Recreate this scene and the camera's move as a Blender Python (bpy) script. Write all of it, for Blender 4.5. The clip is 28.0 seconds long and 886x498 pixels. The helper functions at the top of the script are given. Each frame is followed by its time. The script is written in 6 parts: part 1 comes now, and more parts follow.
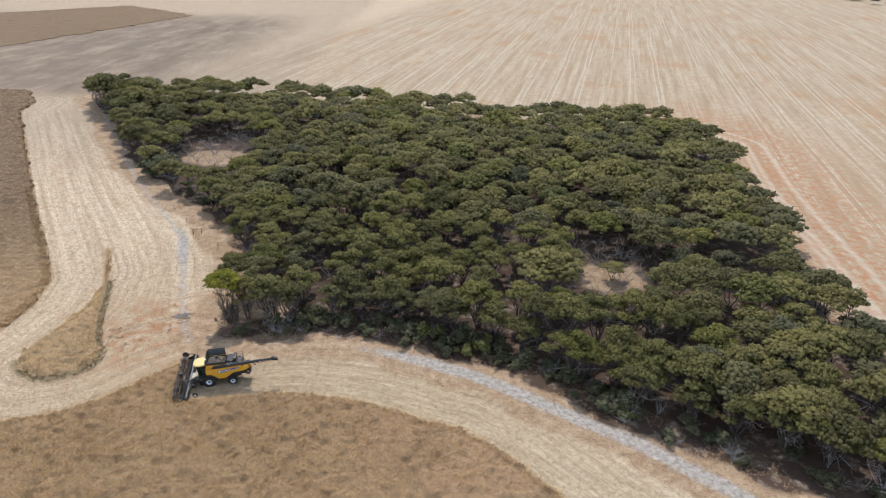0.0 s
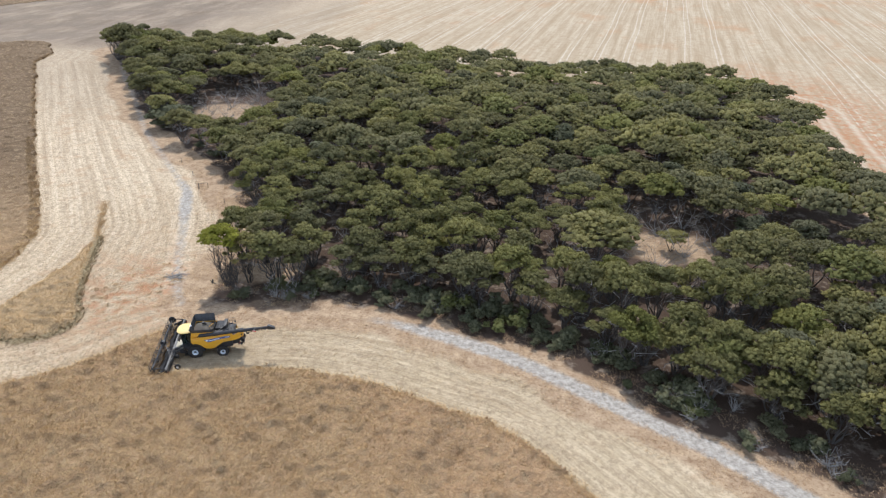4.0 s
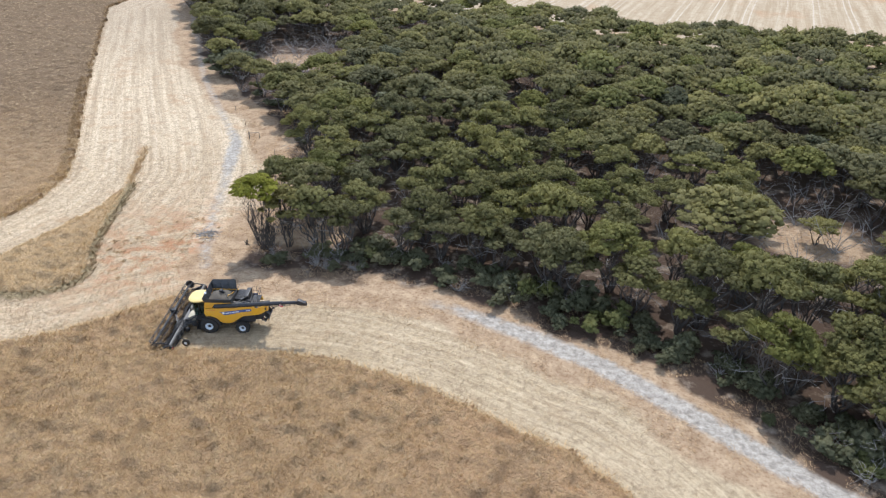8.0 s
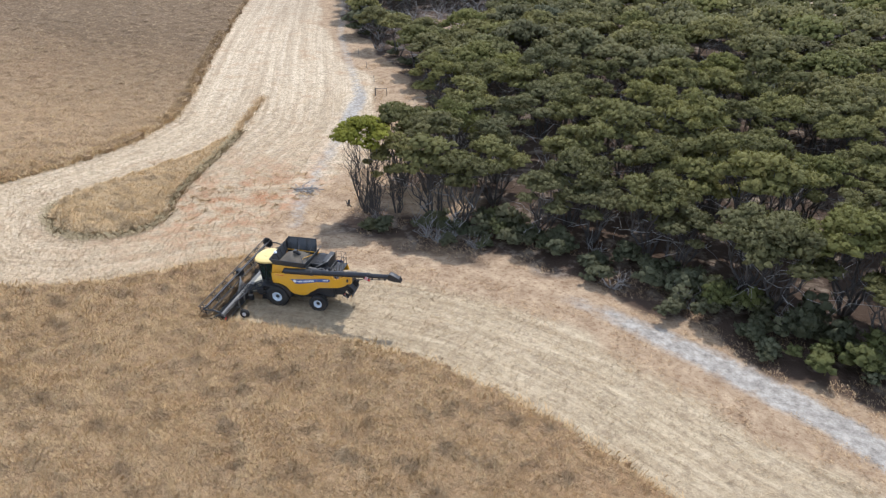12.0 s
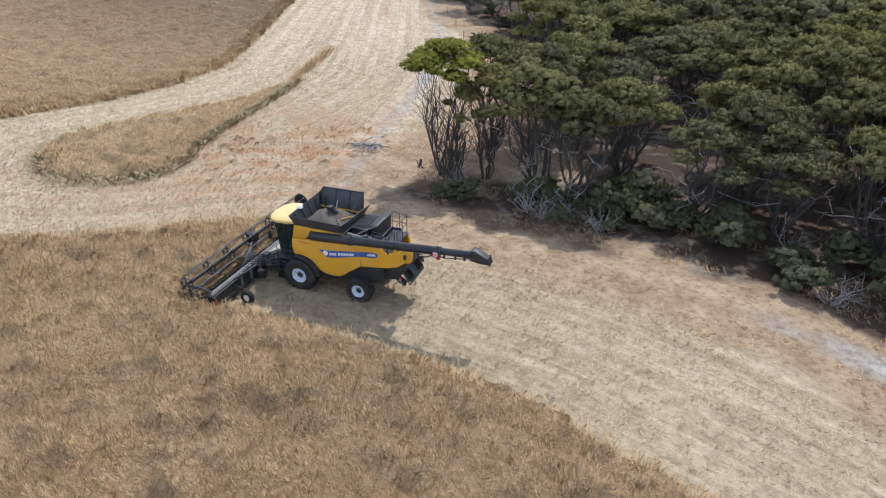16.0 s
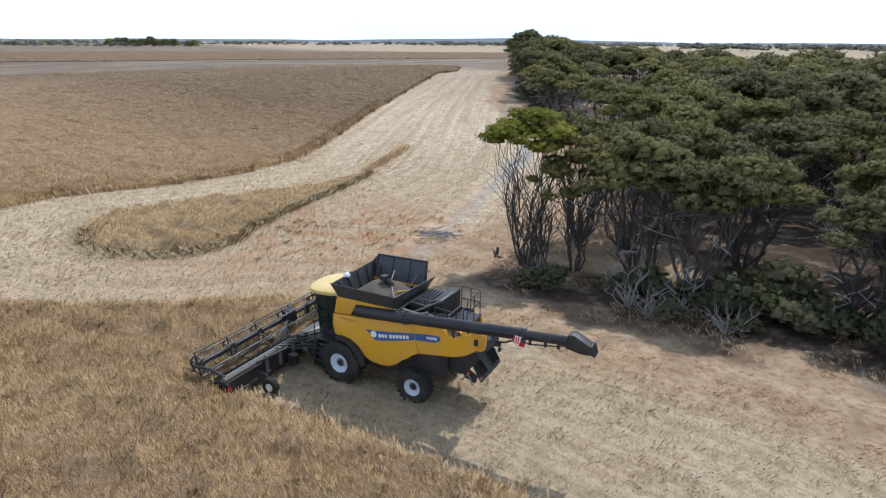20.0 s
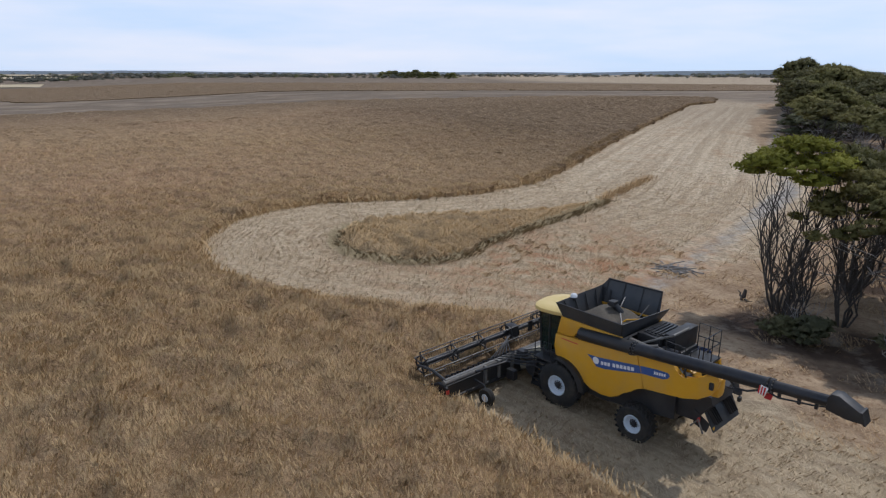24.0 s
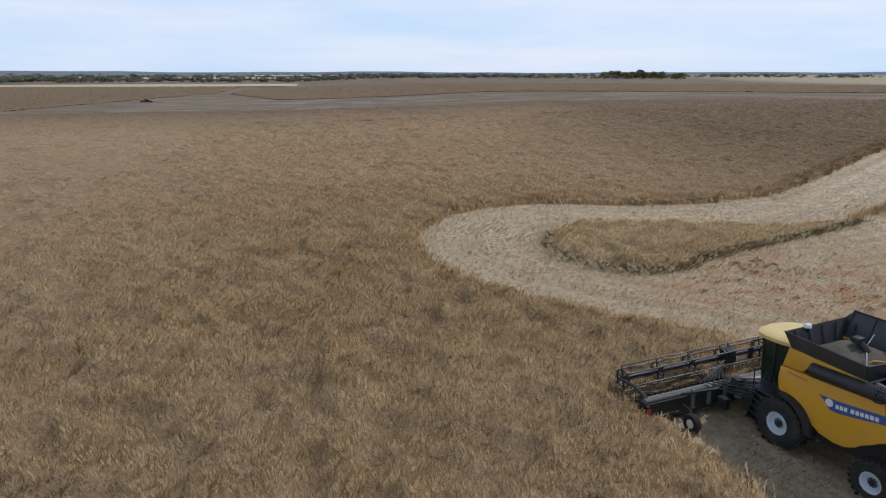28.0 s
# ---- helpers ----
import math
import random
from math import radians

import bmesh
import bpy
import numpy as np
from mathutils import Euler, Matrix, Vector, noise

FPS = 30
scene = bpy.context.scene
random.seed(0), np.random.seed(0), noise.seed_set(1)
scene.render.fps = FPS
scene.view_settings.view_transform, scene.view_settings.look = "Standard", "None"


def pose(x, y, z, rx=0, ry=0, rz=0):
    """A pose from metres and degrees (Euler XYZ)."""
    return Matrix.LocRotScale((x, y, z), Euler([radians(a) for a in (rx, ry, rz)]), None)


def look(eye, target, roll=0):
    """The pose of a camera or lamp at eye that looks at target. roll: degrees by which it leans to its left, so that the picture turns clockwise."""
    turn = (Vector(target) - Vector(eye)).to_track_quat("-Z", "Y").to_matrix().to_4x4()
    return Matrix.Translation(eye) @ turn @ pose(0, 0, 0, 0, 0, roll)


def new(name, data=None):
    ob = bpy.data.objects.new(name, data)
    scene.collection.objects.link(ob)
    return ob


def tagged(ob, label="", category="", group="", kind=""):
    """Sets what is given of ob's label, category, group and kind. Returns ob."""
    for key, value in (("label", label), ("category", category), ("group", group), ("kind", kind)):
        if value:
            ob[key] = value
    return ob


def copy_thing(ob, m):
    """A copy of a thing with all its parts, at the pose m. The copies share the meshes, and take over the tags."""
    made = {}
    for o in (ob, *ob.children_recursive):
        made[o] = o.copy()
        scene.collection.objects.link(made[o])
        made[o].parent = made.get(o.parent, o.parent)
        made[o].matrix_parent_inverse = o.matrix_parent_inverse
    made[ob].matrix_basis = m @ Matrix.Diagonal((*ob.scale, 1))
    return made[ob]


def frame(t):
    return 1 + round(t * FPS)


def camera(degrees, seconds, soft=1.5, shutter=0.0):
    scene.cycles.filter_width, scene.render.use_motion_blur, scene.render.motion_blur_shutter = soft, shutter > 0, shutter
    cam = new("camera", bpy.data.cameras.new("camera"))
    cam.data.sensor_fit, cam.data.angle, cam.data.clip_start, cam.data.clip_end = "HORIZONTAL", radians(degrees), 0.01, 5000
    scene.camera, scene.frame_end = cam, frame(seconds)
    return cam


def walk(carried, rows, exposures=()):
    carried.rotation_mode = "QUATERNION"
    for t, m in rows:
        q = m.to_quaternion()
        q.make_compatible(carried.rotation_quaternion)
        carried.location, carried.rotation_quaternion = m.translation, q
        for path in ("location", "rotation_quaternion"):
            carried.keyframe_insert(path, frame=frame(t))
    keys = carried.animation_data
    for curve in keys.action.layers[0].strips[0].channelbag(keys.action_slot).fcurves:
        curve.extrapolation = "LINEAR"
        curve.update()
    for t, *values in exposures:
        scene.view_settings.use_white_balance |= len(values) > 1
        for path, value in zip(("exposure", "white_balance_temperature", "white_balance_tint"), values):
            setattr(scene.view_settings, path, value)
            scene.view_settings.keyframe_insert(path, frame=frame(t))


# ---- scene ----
cam = camera(69.0, 28.0, soft=1.25)
PATH = [
    (0, (0.008, 6.144, 67.921), (-0.01, 7.941, 67.043), 0.7),
    (0.5, (-0.032, 8.255, 66.756), (-0.048, 10.047, 65.868), 0.8),
    (1, (0.153, 10.276, 65.505), (0.137, 12.064, 64.609), 0.8),
    (1.5, (0.097, 11.954, 64.068), (0.083, 13.739, 63.166), 0.9),
    (2, (0.156, 13.773, 62.532), (0.138, 15.554, 61.623), 1.0),
    (2.5, (0.377, 15.74, 61.189), (0.339, 17.515, 60.27), 0.9),
    (4.5, (0.51, 22.911, 55.508), (0.36, 24.666, 54.562), 0.8),
    (5, (0.418, 25.31, 54.05), (0.238, 27.058, 53.095), 0.8),
    (5.5, (0.12, 27.66, 52.708), (-0.088, 29.402, 51.746), 0.8),
    (6, (-0.211, 30.002, 51.423), (-0.445, 31.735, 50.453), 0.9),
    (6.5, (-0.244, 32.107, 50.151), (-0.508, 33.833, 49.175), 0.9),
    (7, (-0.612, 34.305, 48.864), (-0.901, 36.022, 47.879), 1.0),
    (7.5, (-0.913, 36.466, 47.28), (-1.23, 38.175, 46.291), 1.0),
    (8, (-1.728, 38.503, 45.656), (-2.063, 40.207, 44.664), 1.2),
    (8.5, (-2.227, 40.118, 43.606), (-2.587, 41.822, 42.622), 1.3),
    (9, (-2.659, 42.132, 41.757), (-3.07, 43.826, 40.776), 1.0),
    (9.5, (-2.537, 44.534, 40.585), (-3.018, 46.204, 39.596), 0.6),
    (10, (-3.025, 46.768, 38.809), (-3.569, 48.42, 37.821), 0.4),
    (10.5, (-3.712, 48.833, 37.24), (-4.308, 50.467, 36.253), 0.2),
    (11, (-4.399, 51.054, 35.611), (-5.047, 52.669, 34.624), 0.1),
    (11.5, (-5.289, 53.049, 34.002), (-5.981, 54.646, 33.017), 0.0),
    (12, (-6.297, 55.003, 32.295), (-7.028, 56.584, 31.311), 0.1),
    (12.5, (-7.127, 56.889, 30.638), (-7.897, 58.454, 29.659), -0.1),
    (13, (-8.239, 58.721, 28.983), (-9.041, 60.271, 28.005), -0.1),
    (13.5, (-9.157, 60.606, 27.47), (-9.991, 62.14, 26.494), -0.1),
    (15.5, (-13.969, 67.611, 21.636), (-14.89, 69.098, 20.667), 0.4),
    (16, (-15.222, 69.246, 20.195), (-16.16, 70.725, 19.231), 0.5),
    (16.5, (-16.456, 70.888, 18.878), (-17.411, 72.357, 17.914), 0.7),
    (17, (-17.551, 72.428, 17.711), (-18.524, 73.885, 16.744), 0.7),
    (17.5, (-18.549, 73.83, 16.724), (-19.556, 75.287, 15.796), 0.6),
    (18, (-19.147, 74.573, 15.291), (-20.207, 75.995, 14.367), 0.5),
    (18.5, (-19.149, 74.514, 14.841), (-20.27, 75.884, 13.91), 0.4),
    (19, (-19.159, 74.458, 14.969), (-20.298, 75.85, 14.094), 0.5),
    (19.5, (-19.309, 74.434, 14.759), (-20.48, 75.873, 14.013), 0.5),
    (20, (-19.229, 74.469, 14.66), (-20.433, 75.944, 14.047), 0.4),
    (20.5, (-19.331, 74.462, 14.487), (-20.554, 75.956, 13.966), 0.6),
    (21, (-19.35, 74.432, 14.331), (-20.61, 75.896, 13.811), 0.5),
    (21.5, (-19.425, 74.499, 14.264), (-20.761, 75.892, 13.74), 0.5),
    (23.5, (-19.462, 74.635, 13.992), (-21.083, 75.682, 13.466), 0.2),
    (24, (-19.539, 74.721, 13.986), (-21.215, 75.676, 13.459), 0.2),
    (24.5, (-19.569, 74.75, 13.947), (-21.293, 75.616, 13.42), 0.1),
    (25, (-19.608, 74.798, 13.981), (-21.373, 75.577, 13.453), 0.1),
    (25.5, (-19.523, 74.795, 14.048), (-21.322, 75.49, 13.519), 0.0),
    (26, (-19.597, 74.761, 14.026), (-21.427, 75.372, 13.498), 0.1),
    (26.5, (-19.657, 74.684, 13.991), (-21.509, 75.225, 13.465), 0.0),
    (27, (-19.704, 74.673, 13.959), (-21.573, 75.152, 13.433), 0.0),
    (27.5, (-19.653, 74.687, 14.009), (-21.536, 75.107, 13.482), 0.1),
    (28, (-19.684, 74.669, 14.027), (-21.579, 75.033, 13.499), 0.1),
]
walk(cam, [(t, look(eye, target, roll)) for t, eye, target, roll in PATH],
     exposures=[(0, 0.0, 6250, 14), (5, 0.28, 6050, 12), (8, 0.34, 6000, 12), (13, 0.24, 5950, 13), (17, 0.10, 5900, 13), (19, 0.08, 5900, 12), (20, -0.06, 5900, 10.5), (21, -0.66, 5850, 13), (23.5, -0.75, 6000, 13.5), (28, -0.76, 6000, 11)])

# ---------------------------------------------------------------- world, sun
SUN_DIR = Vector((0.20, -1.0, -1.42)).normalized()
world = bpy.data.worlds.new("sky")
scene.world = world
world.use_nodes = True
wn, wl = world.node_tree.nodes, world.node_tree.links
bg = wn["Background"]
sky = wn.new("ShaderNodeTexSky")
sky.sky_type, sky.sun_disc = "NISHITA", False
sky.sun_elevation = math.asin(-SUN_DIR.z)
sky.sun_rotation = math.atan2(-SUN_DIR.x, -SUN_DIR.y)
sky.dust_density, sky.ozone_density, sky.air_density = 0.3, 1.4, 0.9
tc = wn.new("ShaderNodeTexCoord")
mp = wn.new("ShaderNodeMapping")
mp.inputs["Scale"].default_value = (1.1, 1.1, 8.0)
cl = wn.new("ShaderNodeTexNoise")
cl.inputs["Scale"].default_value, cl.inputs["Detail"].default_value, cl.inputs["Roughness"].default_value = 1.7, 6, 0.55
cr = wn.new("ShaderNodeValToRGB")
cr.color_ramp.elements[0].position, cr.color_ramp.elements[1].position = 0.40, 0.70
cr.color_ramp.elements[0].color, cr.color_ramp.elements[1].color = (0.0, 0.0, 0.0, 1), (1.0, 1.0, 1.0, 1)
mx = wn.new("ShaderNodeMix")
mx.data_type = "RGBA"
veil = wn.new("ShaderNodeMix")
veil.data_type = "RGBA"
veil.inputs["A"].default_value, veil.inputs["B"].default_value = (11.0, 13.6, 16.8, 1), (15.6, 15.7, 16.7, 1)
wl.new(veil.outputs["Result"], mx.inputs["B"])
wl.new(tc.outputs["Generated"], mp.inputs["Vector"])
wl.new(mp.outputs["Vector"], cl.inputs["Vector"])
wl.new(cl.outputs["Fac"], cr.inputs["Fac"])
# the veil of cloud thins towards the zenith
sx = wn.new("ShaderNodeSeparateXYZ")
mr = wn.new("ShaderNodeMapRange")
mr.inputs["From Min"].default_value, mr.inputs["From Max"].default_value = 0.12, 0.55
mr.inputs["To Min"].default_value, mr.inputs["To Max"].default_value = 0.85, 0.36
wl.new(tc.outputs["Generated"], sx.inputs[0])
wl.new(sx.outputs["Z"], mr.inputs["Value"])
wl.new(cr.outputs["Color"], veil.inputs["Factor"])
wl.new(mr.outputs["Result"], mx.inputs["Factor"])
wl.new(sky.outputs["Color"], mx.inputs["A"])
wl.new(mx.outputs["Result"], bg.inputs["Color"])
bg.inputs["Strength"].default_value = 0.10

sun = new("sun", bpy.data.lights.new("sun", "SUN"))
sun.data.energy, sun.data.angle, sun.data.color = 3.1, radians(0.6), (1.0, 0.95, 0.87)
sun.matrix_world = look((0, 0, 200), Vector((0, 0, 200)) + SUN_DIR)

# ---------------------------------------------------------------- materials


class Nodes:
    """A material with a few short ways to chain nodes."""

    def __init__(self, name, rough=0.8, metal=0.0):
        self.m = bpy.data.materials.new(name)
        self.m.use_nodes = True
        self.t = self.m.node_tree
        self.bsdf = self.t.nodes["Principled BSDF"]
        self.bsdf.inputs["Roughness"].default_value = rough
        self.bsdf.inputs["Metallic"].default_value = metal

    def add(self, kind, **ins):
        n = self.t.nodes.new(kind)
        for k, v in ins.items():
            self.set(n.inputs[k], v)
        return n

    def set(self, sock, v):
        if hasattr(v, "is_output"):
            self.t.links.new(v, sock)
        else:
            sock.default_value = v

    def attr(self, name):
        n = self.t.nodes.new("ShaderNodeAttribute")
        n.attribute_name = name
        return n

    def pos(self):
        return self.t.nodes.new("ShaderNodeNewGeometry").outputs["Position"]

    def obj(self):
        return self.t.nodes.new("ShaderNodeTexCoord").outputs["Object"]

    def noise(self, vec, scale, detail=4, rough=0.55):
        n = self.add("ShaderNodeTexNoise", Scale=scale, Detail=detail, Roughness=rough)
        self.t.links.new(vec, n.inputs["Vector"])
        return n.outputs["Fac"]

    def scaled(self, vec, s):
        n = self.add("ShaderNodeMapping", Scale=s)
        self.t.links.new(vec, n.inputs["Vector"])
        return n.outputs["Vector"]

    def ramp(self, fac, *stops):
        n = self.t.nodes.new("ShaderNodeValToRGB")
        el = n.color_ramp.elements
        while len(el) < len(stops):
            el.new(0.5)
        for e, (p, c) in zip(el, stops):
            e.position = p
            e.color = (*c, 1) if len(c) == 3 else c
        self.t.links.new(fac, n.inputs["Fac"])
        return n.outputs["Color"]

    def mix(self, fac, a, b, mode="MIX"):
        n = self.t.nodes.new("ShaderNodeMix")
        n.data_type, n.blend_type = "RGBA", mode
        self.set(n.inputs["Factor"], fac)
        for k, v in (("A", a), ("B", b)):
            self.set(n.inputs[k], (*v, 1) if isinstance(v, tuple) and len(v) == 3 else v)
        return n.outputs["Result"]

    def math(self, op, a, b=0.0, clamp=False):
        n = self.t.nodes.new("ShaderNodeMath")
        n.operation, n.use_clamp = op, clamp
        self.set(n.inputs[0], a)
        self.set(n.inputs[1], b)
        return n.outputs[0]

    def color(self, c):
        self.set(self.bsdf.inputs["Base Color"], (*c, 1) if isinstance(c, tuple) and len(c) == 3 else c)

    def bump(self, height, dist, strength=0.6):
        n = self.add("ShaderNodeBump", Strength=strength, Distance=dist)
        self.t.links.new(height, n.inputs["Height"])
        self.t.links.new(n.outputs["Normal"], self.bsdf.inputs["Normal"])


def grey(v):
    return (v, v, v)


def paint(name, a, b, scale=3.0, rough=0.5, metal=0.0, bump=0.0, dust=0.25):
    """Worn paint, rubber or bare metal: two tones, and field dust that lies on it in patches."""
    n = Nodes(name, rough, metal)
    v = n.obj()
    c = n.mix(n.noise(v, scale), a, b)
    d = n.ramp(n.noise(v, scale * 0.45, 6, 0.7), (0.42, grey(0)), (0.75, grey(1)))
    c = n.mix(n.math("MULTIPLY", d, dust), c, (0.36, 0.29, 0.20))
    n.color(c)
    r = n.math("ADD", n.math("MULTIPLY", d, 0.3), rough, True)
    n.set(n.bsdf.inputs["Roughness"], r)
    if bump:
        n.bump(n.noise(v, scale * 8), bump)
    return n.m


YELLOW = paint("yellow_paint", (0.62, 0.31, 0.012), (0.70, 0.36, 0.02), 2.0, 0.35, dust=0.22)
# the cab roof's yellow, made paler to carry sunlight in the colour
SUNLIT_YELLOW = paint("sunlit_roof_paint", (0.73, 0.53, 0.17), (0.79, 0.61, 0.26), 2.0, 0.4, dust=0.12)
BLACK = paint("black_plastic", (0.010, 0.011, 0.013), (0.022, 0.023, 0.026), 3.0, 0.42, dust=0.07)
STEEL_DARK = paint("dark_steel", (0.014, 0.016, 0.020), (0.03, 0.031, 0.036), 3.0, 0.35, 0.3, dust=0.08)
FLAP = paint("grey_tank_sheet", (0.03, 0.034, 0.04), (0.055, 0.06, 0.066), 1.6, 0.4, 0.2, dust=0.14)
RUBBER = paint("tyre_rubber", (0.010, 0.010, 0.010), (0.020, 0.0195, 0.018), 4.0, 0.8, dust=0.16)
RIM = paint("white_rim", (0.58, 0.65, 0.72), (0.70, 0.76, 0.80), 3.0, 0.45, dust=0.15)
SILVER = paint("worn_silver_steel", (0.11, 0.108, 0.10), (0.22, 0.21, 0.195), 4.0, 0.55, 0.2, dust=0.3)
FEED = paint("dusty_cream_steel", (0.48, 0.42, 0.28), (0.60, 0.54, 0.40), 3.0, 0.6, 0.1, dust=0.4)
BLUE = paint("blue_decal", (0.022, 0.075, 0.25), (0.035, 0.10, 0.31), 2.0, 0.35, dust=0.12)
WHITE = paint("white_decal", (0.72, 0.73, 0.74), (0.8, 0.8, 0.8), 2.0, 0.4, dust=0.1)
RED = paint("red_plate", (0.55, 0.03, 0.03), (0.62, 0.05, 0.04), 2.0, 0.4, dust=0.1)
CARPAINT = paint("dark_blue_car_paint", (0.012, 0.02, 0.05), (0.02, 0.03, 0.065), 2.0, 0.25, 0.2, dust=0.15)


def glass_material():
    n = Nodes("tinted_glass", 0.06)
    n.color((0.03, 0.06, 0.05))
    n.bsdf.inputs["Transmission Weight"].default_value = 0.6
    n.bsdf.inputs["IOR"].default_value = 1.45
    return n.m


GLASS = glass_material()


def grain_material():
    n = Nodes("seed_grain", 0.9)
    v = n.obj()
    n.color(n.mix(n.noise(v, 9.0, 5), (0.075, 0.062, 0.047), (0.15, 0.128, 0.096)))
    n.bump(n.noise(v, 60.0), 0.02)
    return n.m


GRAIN = grain_material()


def leaf_material(name, dark, mid, light, odd=1.0, mixed=True):
    """Small leaves: a tone for each tree, one for each clump, and grain inside."""
    n = Nodes(name, 0.7)
    info = n.t.nodes.new("ShaderNodeObjectInfo")
    tint = n.attr("tint").outputs["Fac"]
    tree = n.math("FRACT", n.math("ADD", n.attr("tree").outputs["Fac"], info.outputs["Random"]))
    grain = n.noise(n.pos(), 4.5, 5, 0.75)
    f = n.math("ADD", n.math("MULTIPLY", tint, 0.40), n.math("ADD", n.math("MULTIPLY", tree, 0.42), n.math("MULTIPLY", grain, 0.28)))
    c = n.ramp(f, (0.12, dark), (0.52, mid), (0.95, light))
    grey_tree = n.ramp(n.math("FRACT", n.math("MULTIPLY", tree, 5.77)), (0.70, grey(0)), (0.84, grey(0.6)))
    if mixed:
        c = n.mix(grey_tree, c, (0.14 * odd, 0.133 * odd, 0.072 * odd))
    fresh = n.ramp(n.math("FRACT", n.math("MULTIPLY", tree, 9.31)), (0.86, grey(0)), (0.95, grey(0.4)))
    if mixed:
        c = n.mix(fresh, c, (0.19 * odd, 0.20 * odd, 0.035 * odd))
    n.color(c)
    tr = n.add("ShaderNodeBsdfTranslucent")
    n.t.links.new(n.mix(1.0, c, (1.0, 1.0, 0.6), "MULTIPLY"), tr.inputs["Color"])
    ms = n.add("ShaderNodeMixShader", Fac=0.18)
    n.t.links.new(n.bsdf.outputs[0], ms.inputs[1])
    n.t.links.new(tr.outputs[0], ms.inputs[2])
    n.t.links.new(ms.outputs[0], n.t.nodes["Material Output"].inputs["Surface"])
    n.bump(n.noise(n.pos(), 5.0, 5, 0.75), 0.22, 0.8)
    n.bsdf.inputs["Specular IOR Level"].default_value = 0.12
    return n.m


LEAF = leaf_material("mallee_leaves", (0.074, 0.069, 0.033), (0.182, 0.165, 0.064), (0.31, 0.275, 0.090))
LEAF_DARK = leaf_material("dark_mallee_leaves", (0.072, 0.069, 0.033), (0.174, 0.164, 0.060), (0.295, 0.27, 0.085), 0.95)
LEAF_LIME = leaf_material("young_lime_leaves", (0.105, 0.108, 0.026), (0.23, 0.228, 0.034), (0.37, 0.355, 0.048), 1.0, False)
# far leaves greyed: haze of distance mixed into the base colours
LEAF_HAZE = leaf_material("dusty_far_scrub_leaves", (0.075, 0.075, 0.060), (0.12, 0.12, 0.098), (0.17, 0.166, 0.135), 0.9)
LEAF_GREY = leaf_material("grey_green_leaves", (0.060, 0.064, 0.036), (0.115, 0.118, 0.066), (0.19, 0.185, 0.105))


def bark_material(name, a, b):
    n = Nodes(name, 0.85)
    v = n.pos()
    n.color(n.mix(n.noise(n.scaled(v, (3, 3, 0.8)), 3.0, 5), a, b))
    n.bump(n.noise(n.scaled(v, (6, 6, 1.2)), 4.0), 0.02)
    return n.m


BARK = bark_material("dark_bark", (0.034, 0.029, 0.025), (0.125, 0.110, 0.096))
DEADWOOD = bark_material("bleached_dead_wood", (0.18, 0.165, 0.15), (0.42, 0.40, 0.37))
POSTWOOD = bark_material("weathered_post", (0.12, 0.10, 0.08), (0.25, 0.22, 0.18))


